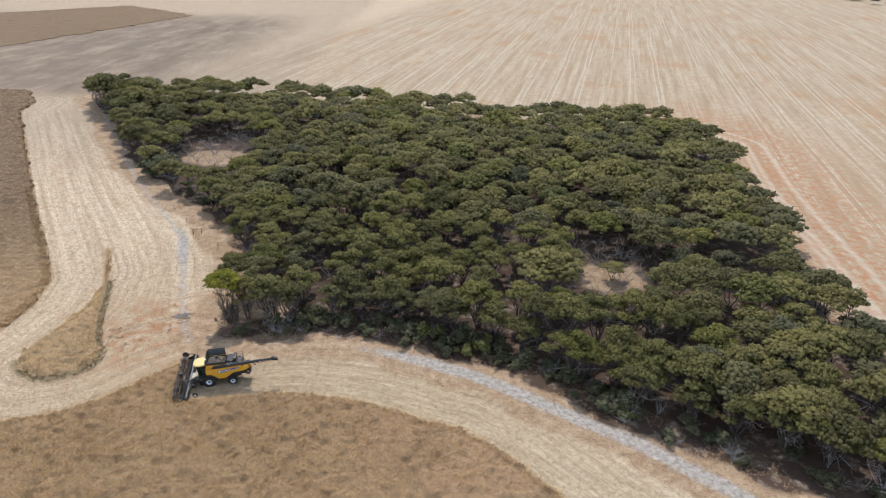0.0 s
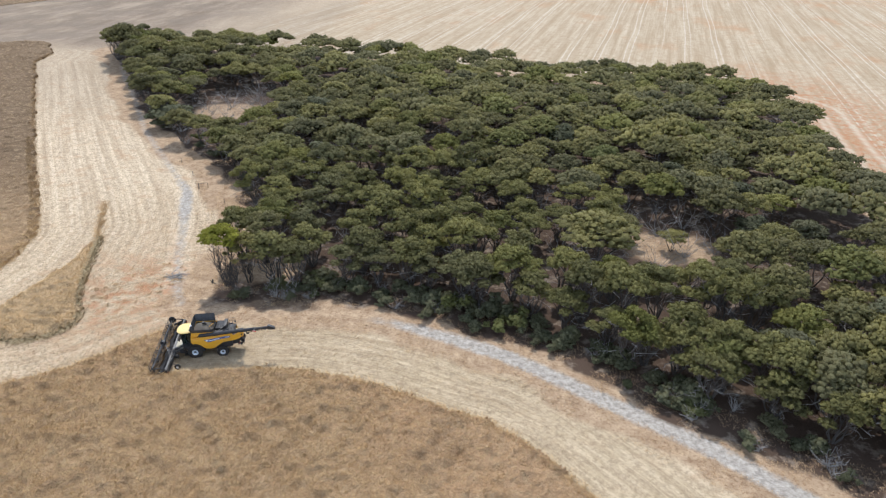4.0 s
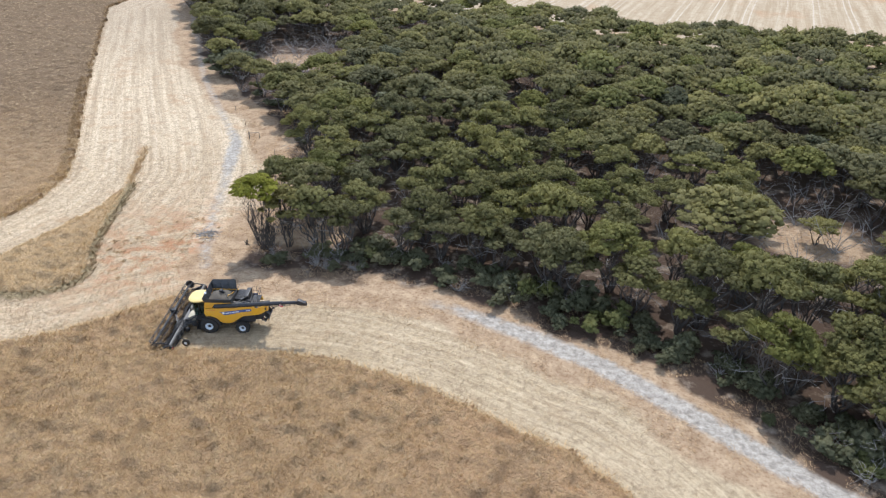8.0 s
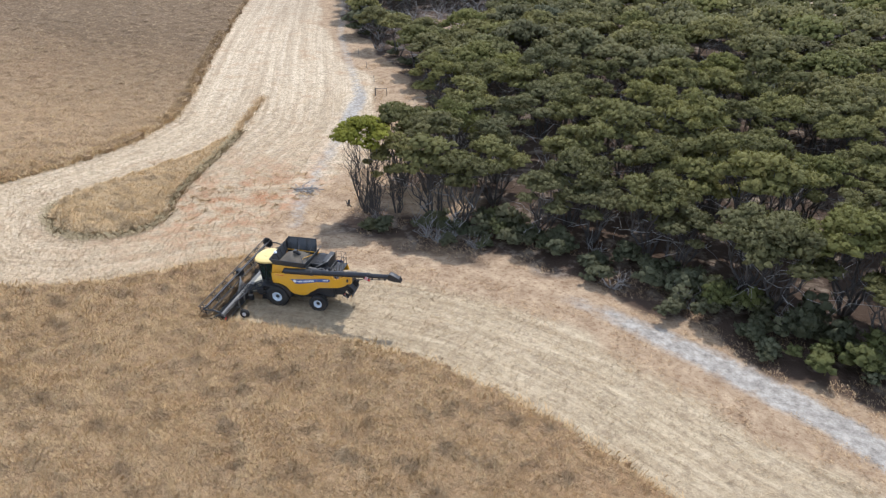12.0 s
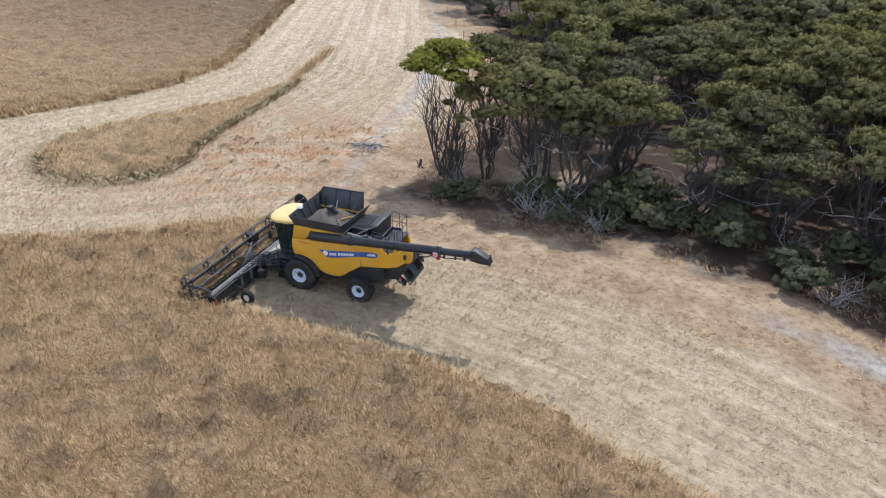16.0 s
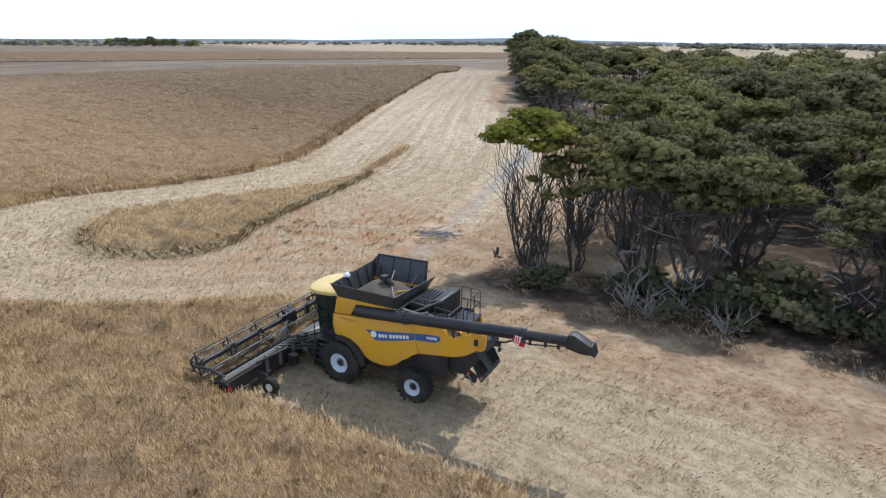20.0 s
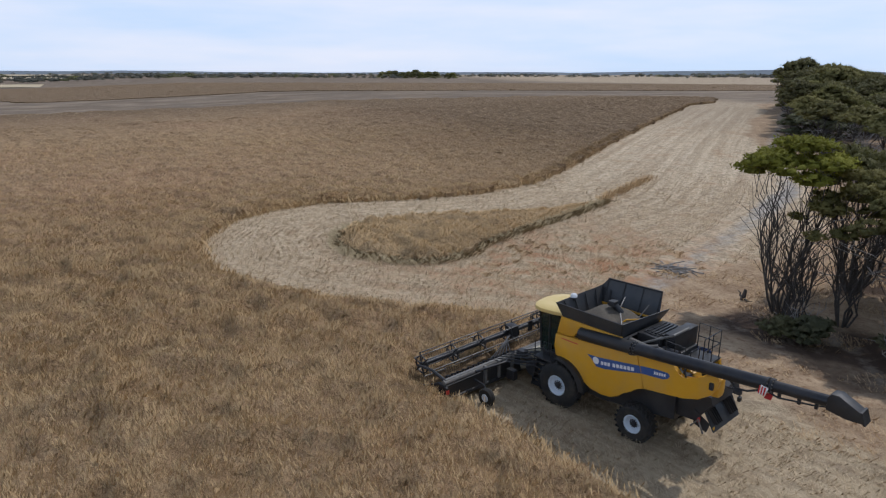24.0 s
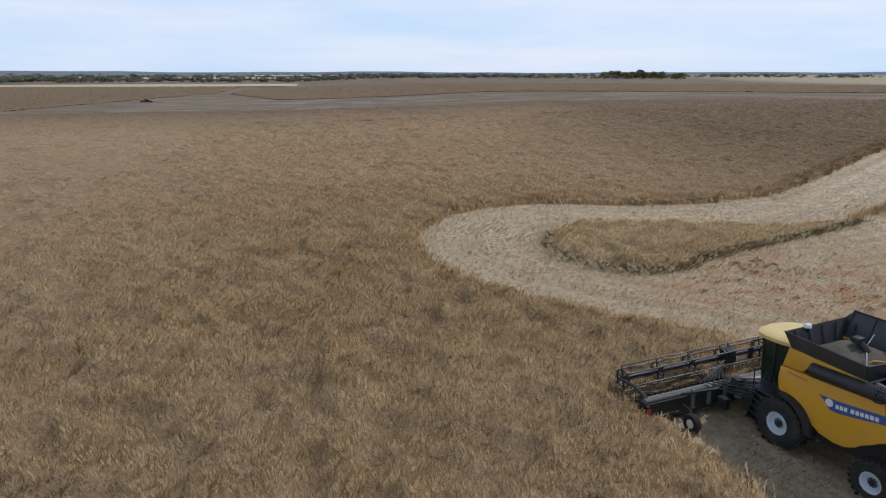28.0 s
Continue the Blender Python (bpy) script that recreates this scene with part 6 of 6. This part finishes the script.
def header(root):
    W0, W1 = -6.65, 5.55
    h = part("header", box(B(), 2.95, 3.10, W0, W1, 0.35, 1.10, 0.03), BLACK, root, "wide draper header with a tined reel")
    part("top_beam", tube(B(), [(3.12, W0, 1.18), (3.12, W1, 1.18)], 0.13, 10), SILVER, h, "worn silver top beam", True)
    part("edge_strip", box(B(), 3.06, 3.20, W0 + 0.1, W1 - 0.1, 1.305, 1.325, 0.01), SILVER, h, "dusty pale strip along the beam")
    part("lower_beam", tube(B(), [(3.0, W0, 0.42), (3.0, W1, 0.42)], 0.12, 8), BLACK, h)
    for y0, y1 in ((W0 + 0.1, -0.95), (0.85, W1 - 0.1)):
        part("draper_belt", prism(B(), [(3.12, 0.62), (3.12, 0.70), (4.35, 0.30), (4.35, 0.22)], y0, y1), BLACK, h, "black draper belt")
        n = int((y1 - y0) / 0.33)
        for k in range(n):
            y = y0 + 0.16 + 0.33 * k
            part("belt_cleat", tube(B(), [(3.20, y, 0.72), (3.36, y, 1.30), (3.50, y + 0.05, 1.22), (3.60, y + 0.08, 0.66)], 0.06, 6), BLACK, h)
    part("feed_deck", prism(B(), [(3.0, 0.5), (3.0, 0.58), (4.35, 0.28), (4.35, 0.2)], -0.9, 0.8), STEEL_DARK, h)
    part("cutter_bar", box(B(), 4.35, 4.47, W0, W1, 0.19, 0.25), STEEL_DARK, h, "steel cutter bar")
    for k in range(80):
        y = W0 + 0.08 + k * 0.1525
        part("knife_guard", prism(B(), [(4.45, 0.20), (4.45, 0.25), (4.60, 0.22)], y - 0.02, y + 0.02), STEEL_DARK, h)
    for y, s in ((W1, 1), (W0, -1)):
        side = [(2.85, 0.25), (2.85, 1.05), (3.4, 1.15), (4.4, 0.62), (5.35, 0.42), (6.0, 0.34), (5.4, 0.16), (3.2, 0.15)]
        part("end_divider", prism(B(), side, y - 0.07, y + 0.07, 0.02), BLACK, h, "black end divider", True)
        part("divider_rod", tube(B(), [(5.9, y, 0.40), (6.05, y + s * 0.05, 0.75), (5.95, y + s * 0.05, 1.0)], 0.025, 6), BLACK, h)
        part("reel_arm", tube(B(), [(3.1, y - s * 0.12, 1.25), (4.0, y - s * 0.12, 1.45), (4.95, y - s * 0.12, 1.36)], [0.08, 0.07, 0.06], 8), BLACK, h, "black reel arm")
        part("reflector", box(B(), 2.84, 2.86, y - 0.10, y + 0.10, 0.75, 0.95), RED, h, "red reflector")
    # reel: a shaft, spider discs, six bats with tines
    cx, cz, R = 4.85, 1.38, 0.56
    ry0, ry1 = W0 + 0.22, W1 - 0.22
    reel = part("reel", tube(B(), [(cx, ry0, cz), (cx, ry1, cz)], 0.11, 12), STEEL_DARK, root, "long dark reel with tine bars", True)
    mid = -0.55
    for y in (ry0 + 0.03, ry0 + 1.9, ry0 + 3.7, mid - 0.25, mid + 0.25, ry1 - 3.7, ry1 - 1.9, ry1 - 0.03):
        bm = lathe(B(), [(R * 0.66, y - 0.03), (R * 0.74, y - 0.03), (R * 0.74, y + 0.03), (R * 0.66, y + 0.03), (R * 0.66, y - 0.03)], 20, cx, cz)
        for k in range(6):
            a = radians(60 * k + 15)
            part("spoke", tube(B(), [(cx + math.cos(a) * 0.09, y, cz + math.sin(a) * 0.09), (cx + math.cos(a) * R, y, cz + math.sin(a) * R)], [0.045, 0.03], 6), BLACK, reel)
        part("spider", bm, BLACK, reel, "spoked ring that carries the tine bars")
    part("drive_box", box(B(), cx - 0.4, cx + 0.15, mid - 0.22, mid + 0.22, cz - 0.25, cz + 0.42, 0.06), BLACK, reel, "black reel drive box", True)
    for k in range(6):
        a = radians(60 * k + 15)
        bx, bz = cx + math.cos(a) * R, cz + math.sin(a) * R
        bm = tube(B(), [(bx, ry0, bz), (bx, ry1, bz)], 0.03, 6)
        y = ry0 + 0.08
        while y < ry1:
            tube(bm, [(bx, y, bz), (bx - 0.05, y, bz - 0.27)], [0.010, 0.008], 3, False)
            y += 0.14
        part("tine_bar", bm, BLACK, reel, "reel bar with hanging tines")
    part("far_shield", lathe(B(), [(0.0, ry0 - 0.03), (0.52, ry0 - 0.03), (0.54, ry0 - 0.08), (0.0, ry0 - 0.10)], 20, cx, cz), BLACK, reel, "round black end shield")
    # gauge wheels
    for y in (W1 - 1.55, W0 + 1.55):
        g = part("gauge_wheel", lathe(B(), [(0.18, y - 0.13), (0.38, y - 0.13), (0.43, y), (0.38, y + 0.13), (0.18, y + 0.13)], 20, 2.0, 0.43), RUBBER, h, "small black gauge wheel", True)
        part("gauge_rim", lathe(B(), [(0.20, y + 0.12), (0.17, y + 0.15), (0.0, y + 0.13)], 14, 2.0, 0.43), RIM, h, "pale rim", True)
        part("gauge_arm", tube(B(), [(2.0, y - 0.18, 0.43), (2.4, y - 0.2, 0.8), (3.0, y - 0.2, 0.85)], 0.05, 6), BLACK, h)
    # feeder house, hydraulic lines, drive shafts
    f = part("feeder_house", prism(B(), [(3.05, 0.35), (3.05, 1.15), (2.2, 1.75), (0.8, 2.1), (0.8, 1.2), (2.2, 0.75)], -0.85, 0.75, 0.05), FEED, root, "dusty cream feeder house", True)
    part("feeder_top", box(B(), 2.2, 3.05, -1.0, 1.0, 1.12, 1.30, 0.04), SILVER, f)
    for y in (0.95, 1.1, 1.25):
        part("hydraulic_hose", tube(B(), [(1.2, y - 0.1, 1.9), (1.9, y, 1.75), (2.5, y + 0.1, 1.35), (3.05, y + 0.3, 1.25)], 0.03, 6), BLACK, f)
    part("drive_shaft", tube(B(), [(1.2, 1.0, 1.5), (2.9, 1.35, 0.95)], 0.07, 8), STEEL_DARK, f)
    part("lift_cylinder", tube(B(), [(0.8, 0.6, 0.9), (2.6, 0.7, 0.7)], [0.09, 0.06], 8), YELLOW, f, "yellow lift cylinder")
    for k in range(6):
        y = 0.9 + 0.22 * k
        part("hydraulic_hose", tube(B(), [(1.0, 1.0 + 0.03 * k, 2.0 - 0.12 * k), (1.7, y, 1.95 - 0.10 * k), (2.5, y + 0.15, 1.62 - 0.05 * k), (3.3, y * 1.25, 1.30), (4.3, 0.3 - 0.05 * k, 1.50)], 0.028, 6), BLACK, f)
    for y in (1.4, 2.3, 3.2):
        part("bracket", box(B(), 2.82, 3.0, y - 0.06, y + 0.06, 0.5, 1.36, 0.02), SILVER, f)
    part("valve_block", box(B(), 2.4, 2.8, 0.85, 1.25, 1.30, 1.62, 0.04), STEEL_DARK, f, "dark valve block")
    part("belt_guard", lathe(B(), [(0.0, 1.28), (0.34, 1.28), (0.36, 1.34), (0.30, 1.40), (0.0, 1.42)], 18, 1.75, 1.05), BLACK, f, "round black belt guard")
    part("feed_pipe", tube(B(), [(3.2, 0.9, 1.3), (2.6, 2.2, 1.34), (2.9, 3.8, 1.26)], 0.06, 8), STEEL_DARK, f, "dark pipe")
    part("drive_guard", box(B(), 2.2, 2.7, 1.75, 2.05, 0.45, 0.95, 0.08), BLACK, f, "black drive guard", True)


def settle_cab(root):
    """Draws the cab and its ladder back against the tank."""
    for ob in root.children:
        if ob.name.startswith("cab"):
            for o in [ob] + list(ob.children):
                for v in o.data.vertices:
                    v.co.x = 0.34 + (v.co.x - 0.62) * 0.87


def combine():
    root = tagged(new("combine_harvester", None), "yellow combine harvester with black auger cutting the standing crop", "combine")
    m = pose(-39.6, 93.35, hz(-39.6, 93.35), 0, 0, 192.2)
    root.matrix_world = m
    for s in (1, -1):
        side_panels(root, s)
        wheel(root, 0.0, s * 1.42, 1.02, 0.72, s, 0.43)
        wheel(root, -3.75, s * 1.46, 0.78, 0.60, s, 0.36)
    cab(root)
    settle_cab(root)
    grain_tank(root)
    unloading_auger(root)
    engine_deck(root)
    rear_end(root)
    ladder(root)
    header(root)
    grain_pile(m)


combine()

# ---------------------------------------------------------------- far paddocks, distant trees, car, fence

crop_sheet("far_crop", [(-365, 58), (-352, 180), (-325, 280), (-268, 400), (-215, 570), (-300, 640), (-450, 500), (-545, 330), (-590, 200), (-640, 22), (-480, 18)], (-646, -200, 16, 650), 3.0,
           "distant brown crop beyond the grey stubble strip", (), 6.0)
crop_sheet("far_crop", [(-283, -38), (-337, -26), (-392, -16), (-494, 8), (-690, 2), (-690, -220), (-420, -260), (-300, -200)], (-696, -276, -264, 12), 2.0,
           "distant brown crop beside the vehicle's lane", (), 4.0)


def paddock_material():
    n = Nodes("bright_dry_paddock", 0.95)
    v = n.pos()
    n.color(n.mix(n.noise(n.scaled(v, (1, 1, 0.1)), 0.01, 5), (0.46, 0.36, 0.21), (0.60, 0.49, 0.32)))
    return n.m


PADDOCK = paddock_material()


def far_paddock(pts, z, label):
    bm = B()
    vs = [bm.verts.new((x, y, z)) for x, y in pts]
    bm.faces.new(vs)
    ob = part("distant_paddock", bm, PADDOCK, None)
    tagged(ob, label, "paddock", kind="structure")


def polar(cx, cy, deg, d):
    """A place d metres from a centre, deg degrees west of north."""
    return cx - math.sin(radians(deg)) * d, cy + math.cos(radians(deg)) * d


def distant_land():
    rng = random.Random(77)
    e = (-19.5, 74.7)
    for a0, a1, d0, d1, z in ((80, 125, 690, 840, 0.6), (52, 72, 1150, 1500, 2.2), (88, 108, 1250, 1800, 2.0), (60, 95, 1900, 2600, 4.0), (110, 135, 1200, 1700, 2.0),
                              (30, 47, 1700, 2100, 3.0)):
        n = 8
        pts = [polar(*e, a0 + (a1 - a0) * k / n, d0) for k in range(n + 1)] + [polar(*e, a1 + (a0 - a1) * k / n, d1) for k in range(n + 1)]
        far_paddock(pts, z, "bright dry yellow paddock far off")
    # tree belts
    kinds = []
    for k in range(4):
        r = np.random.RandomState(700 + k)
        c, _ = tree_shape(r, 1.0, 0.62, 6, 1, 2, 0.45)
        low = [((r.randn() * 0.3, r.randn() * 0.3, 0.3), 0.30, 0.9) for _ in range(2)]
        kinds.append(crown_mesh("far", r, c + low, 5, 0.12, LEAF, 1))
    vs, ns, ts, tr = [], [], [], []

    def add(x, y, h, wide=1.0):
        v, nn, t = kinds[rng.randrange(4)]
        m = place(x, y, rng.uniform(0, 360)) @ Matrix.Diagonal((h * wide, h * wide, h, 1))
        M = np.array(m)
        vs.append(v @ M[:3, :3].T + M[:3, 3])
        ns.append(nn)
        ts.append(t)
        tr.append(np.full(len(t), rng.random()))

    for a0, a1, d0, d1, h0, h1, count in ((80, 128, 850, 930, 5, 9, 130), (64, 80, 930, 1060, 4, 8, 45), (47, 62, 1250, 1400, 5, 8, 25), (22, 44, 1300, 1500, 6, 10, 70), (-45, 20, 820, 1350, 7, 11, 300),
                                          (45, 130, 1700, 2100, 5, 9, 130), (40, 120, 2600, 3000, 6, 10, 90), (-50, 40, 2300, 2800, 8, 14, 110), (100, 118, 1050, 1120, 5, 9, 40), (60, 128, 1050, 1500, 4, 8, 170), (20, 130, 1500, 1750, 5, 9, 200)):
        for _ in range(int(count * 1.3)):
            a = rng.uniform(a0, a1)
            add(*polar(*e, a, rng.uniform(d0, d1)), rng.uniform(h0, h1) * 0.85, rng.uniform(1.2, 2.2))
    v, nn = np.concatenate(vs), np.concatenate(ns)
    me = leafy("distant_trees", v, nn, (("tint", "FLOAT", "POINT", np.concatenate(ts)), ("tree", "FLOAT", "POINT", np.concatenate(tr))), LEAF_HAZE)
    tagged(new("distant_trees", me), "belts of trees along the horizon, greyed by painted haze", "trees", kind="stuff")
    # the dark grove on the rise
    grove = [make_tree(740 + k, 15.0, 9.5, 14, 0, 4, 0.7, 3, 0.72, LEAF_DARK, "dark rounded tree of the far grove", n=3)[0] for k in range(3)]
    base = polar(*e, 62.8, 1060)
    dirx = (math.cos(radians(59.2)), math.sin(radians(59.2)))
    offs = (-52, -41, -31, -20, -9, 2, 12, 22, 33, 52, 60)
    for k, o in enumerate(offs):
        x, y = base[0] + dirx[0] * o, base[1] + dirx[1] * o
        h = 0.82 if k in (9, 10, 0) else (1.12 if k == 5 else 0.92)
        m = place(x, y, 40 * k, h, 1.0, (0, 0), 1.0)
        if k < 3:
            grove[k].matrix_world = m
            grove[k]["group"] = "trees of the far grove"
        else:
            copy_thing(grove[k % 3], m)
    # low ridge that closes the view
    bm = B()
    prev = None
    for k in range(97):
        a = 360 * k / 96
        d = 3900
        x, y = polar(*e, a, d)
        h = 17 + 15 * math.exp(-((a - 36) / 12.0) ** 2) + 3 * math.sin(k * 0.9) + 2 * math.sin(k * 2.3)
        cur = [bm.verts.new((x, y, -6)), bm.verts.new((x * 1.02, y * 1.02, h)), bm.verts.new((x * 1.1, y * 1.1, -6))]
        if prev:
            for i in range(2):
                bm.faces.new((prev[i], cur[i], cur[i + 1], prev[i + 1]))
        prev = cur
    # blue distance haze is painted into the ridge's base colour
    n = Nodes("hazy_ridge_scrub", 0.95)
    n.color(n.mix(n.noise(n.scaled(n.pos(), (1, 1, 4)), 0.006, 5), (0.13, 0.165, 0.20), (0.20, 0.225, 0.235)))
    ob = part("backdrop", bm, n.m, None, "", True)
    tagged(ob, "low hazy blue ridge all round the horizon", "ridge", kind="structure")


distant_land()


def car():
    root = tagged(new("utility_vehicle", None), "dark blue utility vehicle parked on the stubble lane", "car")
    root.matrix_world = pose(-350.4, -3.6, hz(-350.4, -3.6), 0, 0, 102)
    hull = [(-2.7, 0.55), (-2.7, 1.05), (-1.0, 1.08), (2.0, 1.05), (2.65, 0.92), (2.7, 0.5), (2.3, 0.42), (-2.3, 0.42)]
    part("body", prism(B(), hull, -0.92, 0.92, 0.06), CARPAINT, root, "dark blue car body", True)
    part("cabin", prism(B(), [(-0.9, 1.06), (-0.7, 1.72), (0.7, 1.76), (1.5, 1.06)], -0.80, 0.80, 0.06), CARPAINT, root, "dark cabin", True)
    for s in (1, -1):
        part("side_window", sheet(B(), [(-0.65, s * 0.81, 1.12), (1.25, s * 0.81, 1.12), (0.68, s * 0.81, 1.64), (-0.55, s * 0.81, 1.62)], s * 0.01), GLASS, root)
    part("tray", box(B(), -2.68, -1.0, -0.95, 0.95, 1.06, 1.30, 0.03), CARPAINT, root)
    part("windscreen", sheet(B(), [(1.47, -0.7, 1.12), (1.47, 0.7, 1.12), (0.80, 0.66, 1.70), (0.80, -0.66, 1.70)], 0.01), GLASS, root)
    for x in (-1.75, 1.7):
        for s in (1, -1):
            w = part("wheel", lathe(B(), [(0.2, -0.12), (0.36, -0.12), (0.39, 0), (0.36, 0.12), (0.2, 0.12)], 18), RUBBER, root)
            w.location = (x, s * 0.82, 0.385)
            part("rim", lathe(B(), [(0.21, s * 0.11), (0.15, s * 0.09), (0.0, s * 0.10)], 14), RIM, w)


car()


def fence():
    """What is left of a fence beside the west track: a braced end and a few posts with one wire."""
    root = tagged(new("wire_fence", None), "old wire fence with a braced end of weathered posts", "fence")
    for x, y, h, r in ((-63.3, 150.3, 1.35, 0.11), (-61.6, 151.2, 1.25, 0.06), (-55.1, 144.0, 1.3, 0.05), (-67.5, 157.0, 1.2, 0.05), (-73.5, 164.5, 1.2, 0.05), (-80.5, 173, 1.2, 0.05)):
        z = hz(x, y)
        part("post", tube(B(), [(x, y, z - 0.2), (x + 0.04, y, z + h * 0.5), (x, y + 0.03, z + h)], [r * 1.1, r, r * 0.9], 7), POSTWOOD, root)
    z = hz(-62.5, 150.7)
    part("brace", tube(B(), [(-63.3, 150.3, z + 1.2), (-61.6, 151.2, z + 1.15)], 0.05, 7), POSTWOOD, root)
    pts = [(x, y, hz(x, y) + 1.0) for x, y in ((-63.3, 150.3), (-67.5, 157.0), (-73.5, 164.5), (-80.5, 173))]
    part("wire", tube(B(), pts, 0.006, 4), STEEL_DARK, root)


fence()
